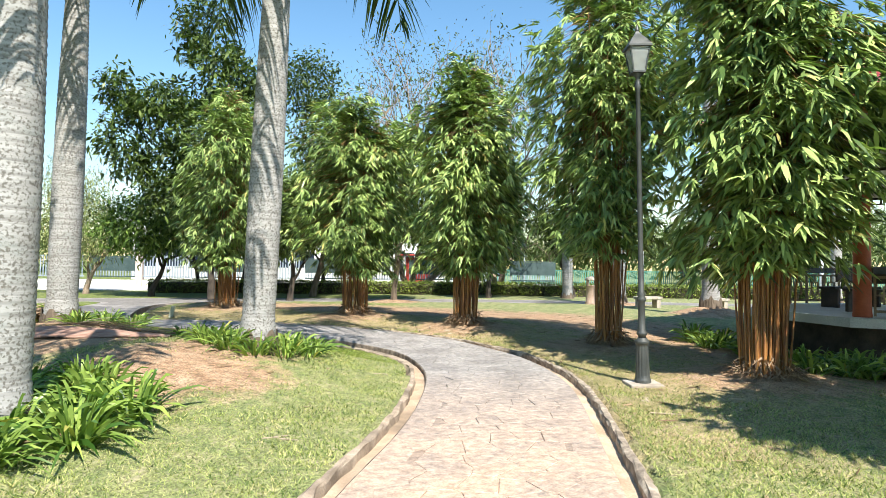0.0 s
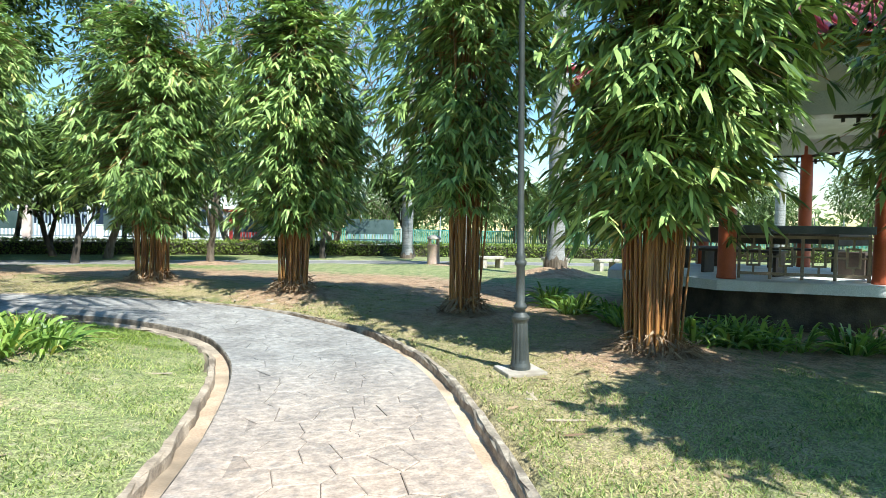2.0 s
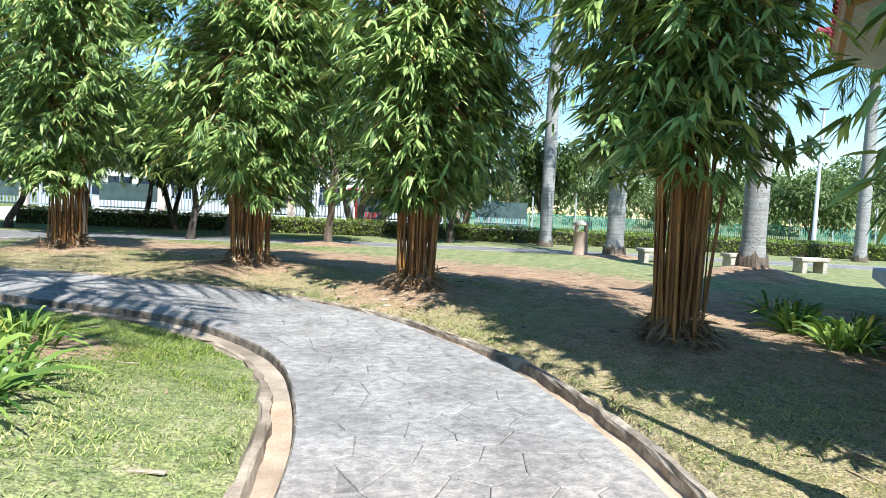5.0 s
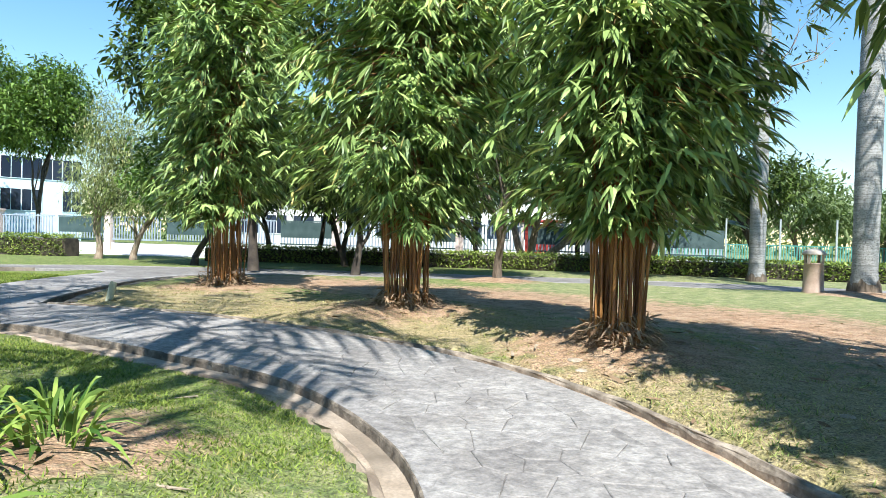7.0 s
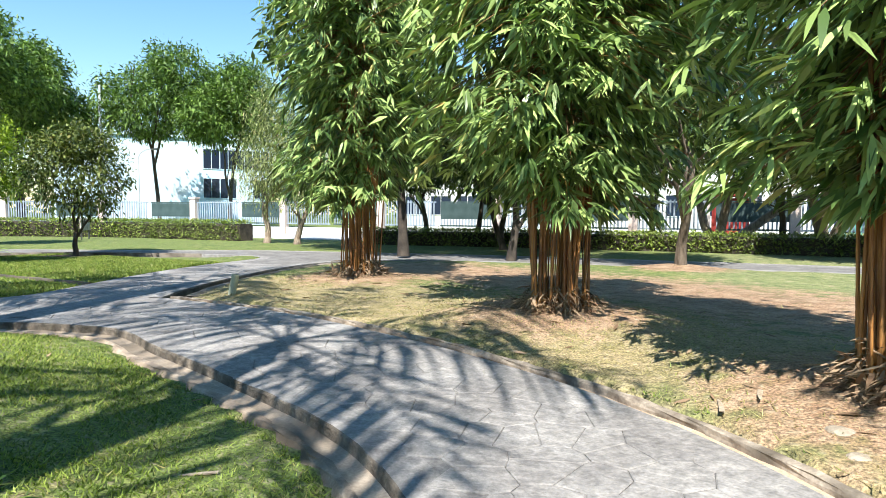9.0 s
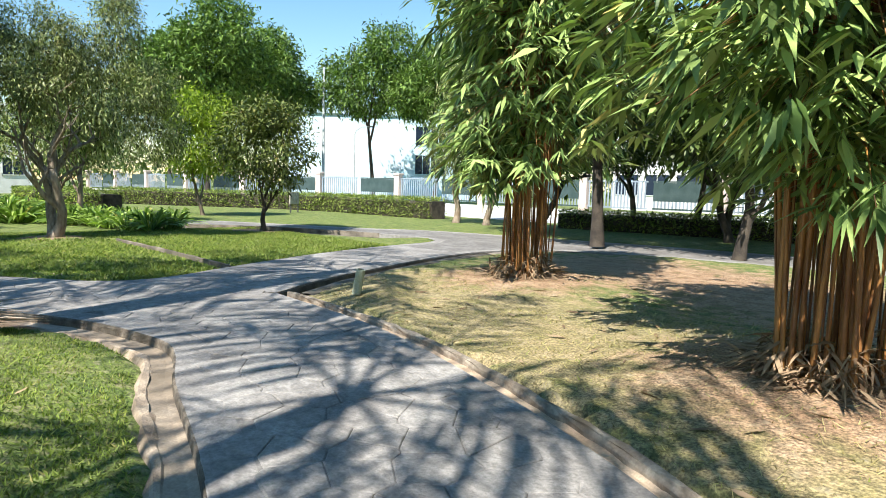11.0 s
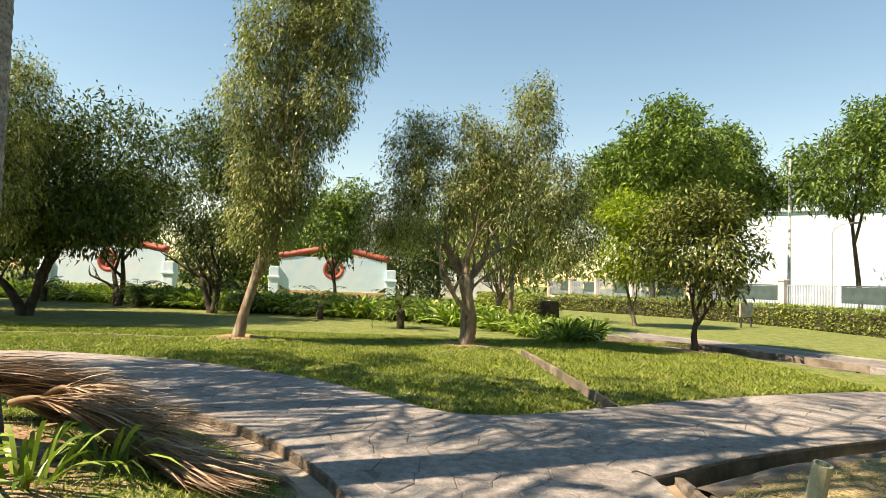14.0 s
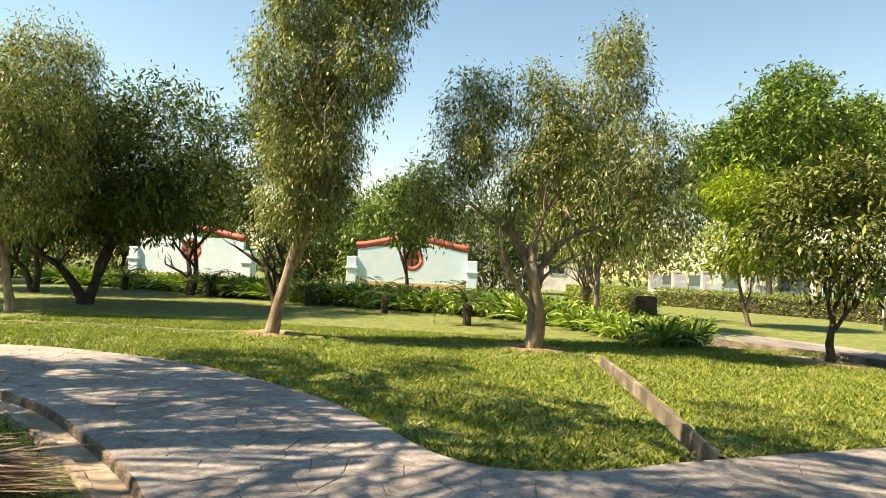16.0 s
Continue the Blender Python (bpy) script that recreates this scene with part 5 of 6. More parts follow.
part("soffit", frustum(2.75, PB + 2.86, 4.0, PB + 3.3, True), m_white, pv, "white boxed eave")
part("fascia", frustum(4.04, PB + 3.28, 4.08, PB + 3.42, True), m_gold, pv, "ochre fascia board")
part("roof_deck", frustum(4.12, PB + 3.42, 0.5, PB + 5.2, True), m_roof_tile, pv, "red tiled roof slope")
oc = octagon(1.0)
for j in range(8):
    (x0, y0), (x1, y1) = oc[j], oc[(j + 1) % 8]
    for k in range(15):
        f = (k + 0.5) / 15
        bx, by = x0 + (x1 - x0) * f, y0 + (y1 - y0) * f
        top = 1 - abs(f - 0.5) * 1.55
        P0 = np.array([bx * 4.16, by * 4.16, PB + 3.44 + 0.05])
        P1 = np.array([bx * (4.16 - 3.5 * top), by * (4.16 - 3.5 * top), PB + 3.49 + 1.74 * top])
        pts = P0 + (P1 - P0) * np.linspace(0, 1, 3)[:, None]
        V, T = tube(pts, [0.055, 0.055, 0.05], 6)
        t = array_mesh("roof_tile", V, T, m_roof_tile, pv)
    r = []
    for f in np.linspace(0, 1, 9):
        rr = 4.35 - 3.8 * f
        r.append((x0 * rr, y0 * rr, PB + 3.52 + 1.72 * f + 0.32 * max(0, 1 - f * 6) ** 2))
    V, T = tube(r, [0.1] * 9, 8)
    array_mesh("roof_ridge", V, T, m_roof_tile, pv)
part("roof_finial", lathe([(0.5, PB + 5.15), (0.3, PB + 5.4), (0.12, PB + 5.5), (0.22, PB + 5.7), (0.05, PB + 6.0)], 16), m_roof_tile, pv)
m_lantern = two_tone("red_paper_lantern", (0.5, 0.06, 0.015), (0.65, 0.12, 0.03), 4, 60, 0.6)
lan = empty("paper_lantern", (8.2, 10.9, PZ + 2.45), "red paper lantern hanging under the pavilion eave", "lantern")
part("shade", lathe([(0.06, 0.0), (0.13, 0.06), (0.18, 0.16), (0.18, 0.24), (0.13, 0.33), (0.06, 0.38)], 16), m_lantern, lan, smooth=True)
part("cord", lathe([(0.006, 0.37), (0.006, 0.52)], 6), m_iron, lan)

m_seat = two_tone("dark_stained_bench", (0.05, 0.035, 0.025), (0.1, 0.07, 0.05), 4, 50, 0.6)
for ang, rr in ((0.4, 1.5), (1.9, 1.6), (3.6, 1.4), (5.1, 1.6)):
    bench = empty("bench", (PC[0] + rr * math.cos(ang), PC[1] + rr * math.sin(ang), PZ), "dark wooden bench inside the pavilion", "bench", "pavilion benches", ang + math.pi / 2)
    bm = bmesh.new()
    add_box(bm, -0.7, 0.7, -0.2, 0.2, 0.4, 0.45, 0.01)
    part("seat", bm, m_seat, bench)
    bm = bmesh.new()
    add_box(bm, -0.7, 0.7, 0.2, 0.24, 0.55, 0.85, 0.01)
    part("backrest", bm, m_seat, bench)
    for sx in (-0.62, 0.62):
        bm = bmesh.new()
        add_box(bm, sx - 0.03, sx + 0.03, -0.18, 0.22, 0.0, 0.4, 0.005)
        part("leg", bm, m_seat, bench)
for k, (x, y) in enumerate(((7.7, 23.3), (9.9, 22.6), (11.6, 22.0))):
    sb = empty("stone_bench", (x, y, put_z(x, y)), "pale concrete block bench beside the far path", "bench", "concrete benches", 0.2)
    bm = bmesh.new()
    add_box(bm, -0.5, 0.5, -0.2, 0.2, 0.32, 0.42, 0.015)
    part("seat", bm, m_pale_conc, sb)
    for sx in (-0.35, 0.35):
        bm = bmesh.new()
        add_box(bm, sx - 0.08, sx + 0.08, -0.17, 0.17, -0.06, 0.32, 0.01)
        part("leg", bm, m_pale_conc, sb)
sg = empty("signboard", (-27.2, 27.3, put_z(-27.2, 27.3)), "low pale signboard on the lawn by the hedge", "sign", turn=-0.9)
bm = bmesh.new()
add_box(bm, -0.55, 0.55, -0.03, 0.03, 0.4, 0.95, 0.008)
part("board", bm, m_pale_conc, sg)
for sx in (-0.45, 0.45):
    bm = bmesh.new()
    add_box(bm, sx - 0.03, sx + 0.03, -0.025, 0.025, -0.1, 0.4)
    part("post", bm, m_iron, sg)


def cycad(x, y, seed, size=0.9, stem=0.55):
    rng = np.random.default_rng(seed)
    root = empty("dwarf_palm", (x, y, put_z(x, y) - 0.03), "small feathery palm on a short dark stem", "plant", "dwarf palms along the bed")
    part("trunk", lathe([(0.13, -0.02), (0.11, 0.06), (0.1, stem * 0.5), (0.125, stem - 0.1), (0.11, stem - 0.03), (0.04, stem + 0.04)], 12), m_bark_dark, root)
    for i in range(24):
        a = rng.uniform(0, 2 * np.pi)
        pitch, p, pts = rng.uniform(0.2, 1.25), np.array([0, 0, stem]), []
        for q in range(8):
            pts.append(p.copy())
            p = p + np.array([math.cos(a) * math.cos(pitch), math.sin(a) * math.cos(pitch), math.sin(pitch)]) * size / 7
            pitch -= 0.22
        pts = np.array(pts)
        m = 40
        t = rng.uniform(0.1, 1, m) * 6.99
        i0 = t.astype(int)
        P = pts[i0] + (pts[i0 + 1] - pts[i0]) * (t - i0)[:, None]
        D = unit(pts[i0 + 1] - pts[i0]) * 0.5 + np.array([-math.sin(a), math.cos(a), 0]) * np.where(rng.uniform(size=m) < 0.5, -1, 1)[:, None]
        V, T = join_arrays([tube(pts, np.linspace(0.012, 0.004, 8), 4), leaf_arrays(P, D, np.full(m, 0.16 * size), np.full(m, 0.022), rng, 0.3)])
        array_mesh("frond", V, T, m_palm_leaf, root)


for i, (x, y) in enumerate(((-27.0, 4.2), (-23.4, 11.4), (-28.6, -0.1), (-20.7, 14.0), (-24.9, 8.6))):
    cycad(x, y, 900 + i, 1.1)

# ---- litter bin ----
m_bin = two_tone("brown_painted_bin", (0.38, 0.27, 0.2), (0.52, 0.39, 0.3), 4, 60, 0.7)
bn = empty("litter_bin", (6.05, 25.2, put_z(6.05, 25.2)), "brown litter bin with a pale domed cover", "bin")
part("body", lathe([(0.26, -0.05), (0.27, 0.0), (0.24, 0.06), (0.22, 0.72), (0.24, 0.74)], 20), m_bin, bn, smooth=True)
for j in range(4):
    bm = bmesh.new()
    add_box(bm, -0.03, 0.03, 0.2, 0.24, 0.72, 0.95)
    bm.transform(Matrix.Rotation(j * math.pi / 2 + 0.7, 4, "Z"))
    part("cover_post", bm, m_bin, bn)
part("cover", lathe([(0.27, 0.94), (0.28, 0.97), (0.22, 1.05), (0.1, 1.1), (0.02, 1.11)], 20), m_pale_conc, bn, "pale domed cover", True)

# ---- stake, stones, dead fronds ----
m_stake = two_tone("faded_green_pvc", (0.42, 0.44, 0.3), (0.55, 0.56, 0.42), 6, 60, 0.6)
ob = part("pipe_stub", lathe([(0.055, -0.1), (0.055, 0.3), (0.043, 0.3), (0.043, 0.22), (0.0, 0.22)], 14), m_stake)
ob.location, ob.rotation_euler = (-7.35, 16.75, put_z(-7.35, 16.75)), (0, 0.22, 0.3)
tagged(ob, "leaning pale green pipe stub in the ground", "pipe")
m_stone = two_tone("pale_stone", (0.3, 0.25, 0.18), (0.44, 0.37, 0.28), 8, 60, 0.9)


def stone(x, y, s, seed):
    rng = np.random.default_rng(seed)
    bm = bmesh.new()
    bmesh.ops.create_icosphere(bm, subdivisions=2, radius=s)
    for v in bm.verts:
        v.co *= 1 + 0.25 * noise.noise(v.co * 3 / s + Vector((seed, 0, 0)))
        v.co.z *= 0.3
    ob = part("stone", bm, m_stone)
    ob.location = (x, y, put_z(x, y) - s * 0.02)
    ob.rotation_euler = (0, 0, rng.uniform(0, 6))
    tagged(ob, "flat pale broken stone on dry grass", "stone", "stones on the grass")


for i, (x, y, s) in enumerate([(0.05, 14.15, 0.085), (0.1, 13.85, 0.07), (2.2, 7.2, 0.05), (1.9, 12.8, 0.05)]):
    stone(x, y, s, 700 + i)

m_husk = two_tone("pale_dry_husk", (0.36, 0.28, 0.19), (0.58, 0.48, 0.35), 8, 60, 0.8, strength=0.5, dirt=(0.24, 0.17, 0.1))


def fallen_husk(x, y, length, seed):
    """A curled culm sheath: a narrow pointed trough lying on the lawn."""
    rng = np.random.default_rng(seed)
    rows, k = 9, 5
    V, F = [], []
    for layer in (0.0, 0.005):
        for i in range(rows):
            u = i / (rows - 1)
            w = length * 0.08 * (1 - u) ** 0.7 * (0.6 + 0.6 * u) + 0.003
            for j in range(k):
                q = math.pi * (0.12 + 0.76 * j / (k - 1))
                V.append((length * (u - 0.5), -w * math.cos(q) + 0.1 * length * u * u, 0.008 + 0.22 * w * math.sin(q) - layer))
    for i in range(rows - 1):
        for j in range(k - 1):
            p0 = i * k + j
            q0 = p0 + rows * k
            F += [(p0, p0 + 1, p0 + k + 1, p0 + k), (q0, q0 + k, q0 + k + 1, q0 + 1)]
    ob = mesh_object("bamboo_husk", V, F, m_husk, smooth=True)
    ob.location, ob.rotation_euler = (x, y, put_z(x, y)), (0, 0, rng.uniform(0, 6.28))
    tagged(ob, "pale curled bamboo husk lying on the lawn", "husk", "fallen bamboo husks")


for i, (x, y) in enumerate([(-1.46, 5.53), (-2.92, 12.21), (2.27, 7.29), (2.26, 6.58), (-1.81, 10.51), (-2.4, 10.78), (-0.58, 14.41), (-0.37, 14.66), (-5.05, 17.98), (-10.67, 14.34), (-10.76, 14.29), (-1.01, 8.7), (2.3, 7.34), (-1.56, 5.57), (2.0, 15.39)]):
    fallen_husk(x, y, 0.2 + 0.05 * (i % 4), 760 + i)

m_frond_dry = leaf_material("dry_frond", (0.25, 0.15, 0.105), (0.56, 0.41, 0.3), (0.7, 0.58, 0.46), 0.7, 0.08, 0.8)


def dead_frond(x, y, heading, length, seed, lift, label="dry brown fallen palm frond"):
    rng = np.random.default_rng(seed)
    z0 = put_z(x, y)
    s = np.linspace(0, 1, 14)
    hx, hy = math.cos(heading), math.sin(heading)
    pts = np.stack([hx * s * length, hy * s * length, lift * np.sin(np.clip(s * 1.1 + 0.25, 0, 1) * math.pi) ** 1.2 + 0.03], 1)
    gz = np.array([put_z(x + p[0], y + p[1]) - z0 for p in pts])
    pts[:, 2] += gz
    root = empty("palm_frond", (x, y, z0), label, "dead frond", "heap of fallen fronds")
    V, T = tube(pts, np.linspace(0.022, 0.005, 14), 6)
    array_mesh("stalk", V, T, m_litter, root)
    m = 330
    t = rng.uniform(0.1, 0.99, m) * 12.99
    i0 = t.astype(int)
    P = pts[i0] + (pts[i0 + 1] - pts[i0]) * (t - i0)[:, None]
    side = np.where(rng.uniform(size=m) < 0.5, -1, 1)[:, None] * np.array([-hy, hx, 0])
    D = np.array([hx, hy, 0.0]) * rng.uniform(0.9, 1.5, (m, 1)) + side * rng.uniform(0.02, 0.36, (m, 1)) + np.array([0, 0, 1]) * rng.normal(0.08, 0.16, (m, 1))
    L = rng.uniform(0.35, 0.9, m)
    V, T = leaf_arrays(P, D, L, rng.uniform(0.007, 0.017, m), rng, 0.2, ((0.0, 0.4), (0.35, 0.5), (0.7, 0.4), (1.0, 0.0)))
    V[:, 2] = np.maximum(V[:, 2], 0.02 + gz.min())
    tagged(array_mesh("leaflet_mass", V, T, m_frond_dry, root), kind="stuff")


for i, (x, y, hd, ln, lf) in enumerate([(-7.7, 11.05, 2.15, 1.3, 0.28), (-7.85, 10.9, 2.08, 1.4, 0.34), (-8.0, 11.1, 2.22, 1.15, 0.24), (-8.1, 11.0, 2.0, 1.3, 0.3), (-7.8, 11.3, 2.3, 1.1, 0.2), (-8.2, 11.7, 1.18, 1.25, 0.22), (-8.1, 11.8, 1.1, 1.15, 0.26), (-8.3, 11.8, 1.22, 1.2, 0.14), (-7.8, 11.75, 1.36, 1.15, 0.2)]):
    dead_frond(x, y, hd, ln, 720 + i, lf)
dead_frond(-6.6, 10.3, 0.1, 2.2, 731, 0.06, "dry reddish fallen palm frond on the soil")
m_sheath = two_tone("dry_red_brown_sheath", (0.24, 0.13, 0.09), (0.42, 0.27, 0.2), 5, 60, 0.7, strength=0.4, stretch=(1, 8, 8))


def frond_sheath(x, y, heading, length, width, seed):
    """A fallen leaf base: a long curled trough of dry husk."""
    rng = np.random.default_rng(seed)
    z0 = put_z(x, y)
    V, F, k = [], [], 9
    rows = 14
    for layer in (0.0, 0.012):
        for i in range(rows):
            u = i / (rows - 1)
            w = width * (0.35 + 0.65 * math.sin(math.pi * min(1, 0.15 + 0.8 * u)))
            for j in range(k):
                a = math.pi * (0.1 + 0.8 * j / (k - 1))
                px_, py_ = length * u, -w * math.cos(a)
                gx_ = x + px_ * math.cos(heading) - py_ * math.sin(heading)
                gy_ = y + px_ * math.sin(heading) + py_ * math.cos(heading)
                V.append((px_, py_, put_z(gx_, gy_) - z0 + 0.5 * w * math.sin(a) - layer + 0.012 * math.sin(9 * u + j)))
    for i in range(rows - 1):
        for j in range(k - 1):
            p0 = i * k + j
            F.append((p0, p0 + 1, p0 + k + 1, p0 + k))
            q0 = p0 + rows * k
            F.append((q0, q0 + k, q0 + k + 1, q0 + 1))
    ob = mesh_object("frond_sheath", V, F, m_sheath, smooth=True)
    ob.location, ob.rotation_euler = (x, y, z0), (0, 0, heading)
    tagged(ob, "curled red-brown fallen palm leaf base on the soil", "dead frond", "fallen leaf bases")


frond_sheath(-6.4, 9.6, 0.05, 1.9, 0.2, 741)
frond_sheath(-5.9, 9.9, -0.2, 1.7, 0.17, 742)
frond_sheath(-6.9, 9.9, 0.25, 1.6, 0.16, 743)

# ---- boundary fence, road and buildings ----
m_road = two_tone("pale_concrete_road", (0.42, 0.42, 0.41), (0.55, 0.55, 0.53), 0.6, 20, 0.9)
m_pillar = two_tone("pinkish_pillar", (0.6, 0.47, 0.4), (0.72, 0.6, 0.52), 2, 40, 0.85)
m_fence = two_tone("grey_blue_fence_slat", (0.22, 0.27, 0.31), (0.34, 0.4, 0.45), 2, 40, 0.6)
m_fence_dark = two_tone("slate_green_panel", (0.03, 0.06, 0.055), (0.055, 0.09, 0.085), 2, 40, 0.6)
road_line = curve_through([(-70, 26.0), (-48, 28.5), (-36, 33.0), (-28, 34.8), (-18, 35.4), (-5, 36.5), (14, 38.0)], 1.0)
tn = unit(np.gradient(road_line, axis=0))
rn = np.stack([tn[:, 1], -tn[:, 0]], 1)
rows = [np.column_stack([road_line + rn * o, np.full(len(road_line), z)]) for o, z in ((-2.6, 0.02), (-2.55, 0.1), (2.15, 0.1), (2.2, 0.02))]
V = np.stack(rows, 1).reshape(-1, 3)
F = [(i * 4 + j, (i + 1) * 4 + j, (i + 1) * 4 + j + 1, i * 4 + j + 1) for i in range(len(road_line) - 1) for j in range(3)]
tagged(mesh_object("road", V, F, m_road), "pale concrete service road behind the hedge", "road", kind="structure")
fence_line = road_line - rn * 3.2
cum = np.concatenate([[0], np.cumsum(np.linalg.norm(np.diff(fence_line, axis=0), axis=1))])
step = 3.3
for k in range(int(cum[-1] / step)):
    def at(u):
        return np.array([np.interp(u, cum, fence_line[:, 0]), np.interp(u, cum, fence_line[:, 1])])
    p, q = at(k * step), at((k + 1) * step)
    if p[0] > 6:
        break
    ang, ln = math.atan2(q[1] - p[1], q[0] - p[0]), float(np.linalg.norm(q - p))
    fp = empty("fence_panel", (p[0], p[1], 0.05), "pale slatted boundary fence panel on a white wall", "fence", "boundary fence panels", ang)
    bm = bmesh.new()
    add_box(bm, 0.0, ln, -0.1, 0.1, -0.1, 0.45, 0.01)
    part("base_wall", bm, m_white, fp, "white base wall")
    if k % 2 == 0:
        bm = bmesh.new()
        add_box(bm, -0.2, 0.2, -0.2, 0.2, -0.1, 2.1, 0.02)
        add_box(bm, -0.25, 0.25, -0.25, 0.25, 2.1, 2.22, 0.02)
        part("pillar", bm, m_pillar, fp, "pinkish capped pillar")
    dark = k % 2 == 1
    bm = bmesh.new()
    for z in (0.62, 1.85):
        add_box(bm, 0.2, ln - 0.05, -0.03, 0.03, z, z + 0.07)
    part("rail", bm, m_fence_dark if dark else m_fence, fp)
    ns = 18
    bm = bmesh.new()
    for j in range(ns):
        xx = 0.28 + j * (ln - 0.45) / (ns - 1)
        add_box(bm, xx - 0.035, xx + 0.035, -0.012, 0.012, 0.6, 1.0 if dark else 1.92 + 0.06 * math.sin(j * math.pi / (ns - 1)))
    part("slat_screen", bm, m_fence, fp)
    if dark:
        bm = bmesh.new()
        add_box(bm, 0.22, ln - 0.05, -0.02, 0.02, 1.0, 1.84, 0.006)
        for j in range(9):
            xx = 0.4 + j * (ln - 0.7) / 8
            add_box(bm, xx - 0.03, xx + 0.03, -0.028, -0.02, 1.1, 1.2)
        part("panel", bm, m_fence_dark, fp, "slate green sheet panel")

m_bluewhite = two_tone("blue_white_paint", (0.55, 0.76, 0.87), (0.64, 0.81, 0.9), 2, 40, 0.75, dirt=(0.7, 0.77, 0.82))
m_glass, n, l, bsdf = material("dark_window_glass", 0.12)
bsdf.inputs["Base Color"].default_value = (0.02, 0.03, 0.05, 1)


def building(x, y, ang, w, h, depth, rows, cols, label, gap=0.55, first=2.2, wh=1.5, wall=None, strip=None):
    root = empty("building", (x, y, 0), label, "building", turn=ang)
    wall = wall or m_white
    bm = bmesh.new()
    add_box(bm, -w / 2, w / 2, 0, depth, -0.3, h)
    part("wall", bm, wall, root)
    bm = bmesh.new()
    add_box(bm, -w / 2 - 0.25, w / 2 + 0.25, -0.25, depth + 0.25, h, h + 0.35, 0.02)
    part("parapet", bm, wall, root)
    cw = w / cols
    for r in range(rows):
        z = first + r * (h - first) / rows
        for c in range(cols):
            if strip and (r, c) not in strip:
                continue
            xc = -w / 2 + (c + 0.5) * cw
            hw = cw * (1 - gap) / 2
            bm = bmesh.new()
            add_box(bm, xc - hw - 0.06, xc + hw + 0.06, -0.07, -0.004, z - 0.06, z)
            add_box(bm, xc - hw - 0.06, xc + hw + 0.06, -0.07, -0.004, z + wh, z + wh + 0.06)
            add_box(bm, xc - hw - 0.06, xc - hw, -0.07, -0.004, z, z + wh)
            add_box(bm, xc + hw, xc + hw + 0.06, -0.07, -0.004, z, z + wh)
            add_box(bm, xc - 0.025, xc + 0.025, -0.06, -0.004, z, z + wh)
            win = part("window", bm, wall, root)
            bm = bmesh.new()
            add_box(bm, xc - hw, xc + hw, -0.035, -0.005, z, z + wh)
            part("pane", bm, m_glass, win, "dark glass")
    return root


building(-54.3, 53.6, math.radians(52), 20, 9.0, 14, 2, 12, "white two-storey office building with dark strip windows", 0.06, 2.9, 2.0, strip={(1, 8), (1, 9), (1, 10), (1, 11), (0, 8), (0, 9), (0, 11)}, wall=m_bluewhite)
building(-12.0, 60.0, math.radians(8), 34, 5.5, 12, 1, 14, "long low white building with a row of windows", 0.25, 1.3, 1.6)
building(-62.0, 14.0, math.radians(92), 18, 7.0, 10, 2, 7, "pale two-storey shophouse beyond the wall", 0.45, 1.6, 1.3)
m_red = two_tone("red_shed_paint", (0.42, 0.04, 0.03), (0.52, 0.07, 0.05), 2, 50, 0.6)
sh = empty("guard_shed", (-1.7, 44.0, 0.0), "small red shed with pale posts beyond the hedge", "shed")
bm = bmesh.new()
add_box(bm, -0.85, 0.85, 0, 1.6, -0.1, 2.2, 0.02)
part("wall", bm, m_red, sh)
for s in (-1, 1):
    bm = bmesh.new()
    add_box(bm, s * 1.05 - 0.14, s * 1.05 + 0.14, -0.3, 0.0, -0.1, 2.3, 0.02)
    part("post", bm, m_pillar, sh)
bm = bmesh.new()
add_box(bm, -1.25, 1.25, -0.4, 1.8, 2.3, 2.42, 0.02)
part("roof", bm, m_red, sh)

# curved-top garden walls with round openings
m_capred = two_tone("red_coping", (0.42, 0.07, 0.05), (0.52, 0.12, 0.08), 3, 50, 0.6)
m_tan = two_tone("tan_wall_band", (0.6, 0.42, 0.2), (0.68, 0.5, 0.28), 2, 40, 0.8)


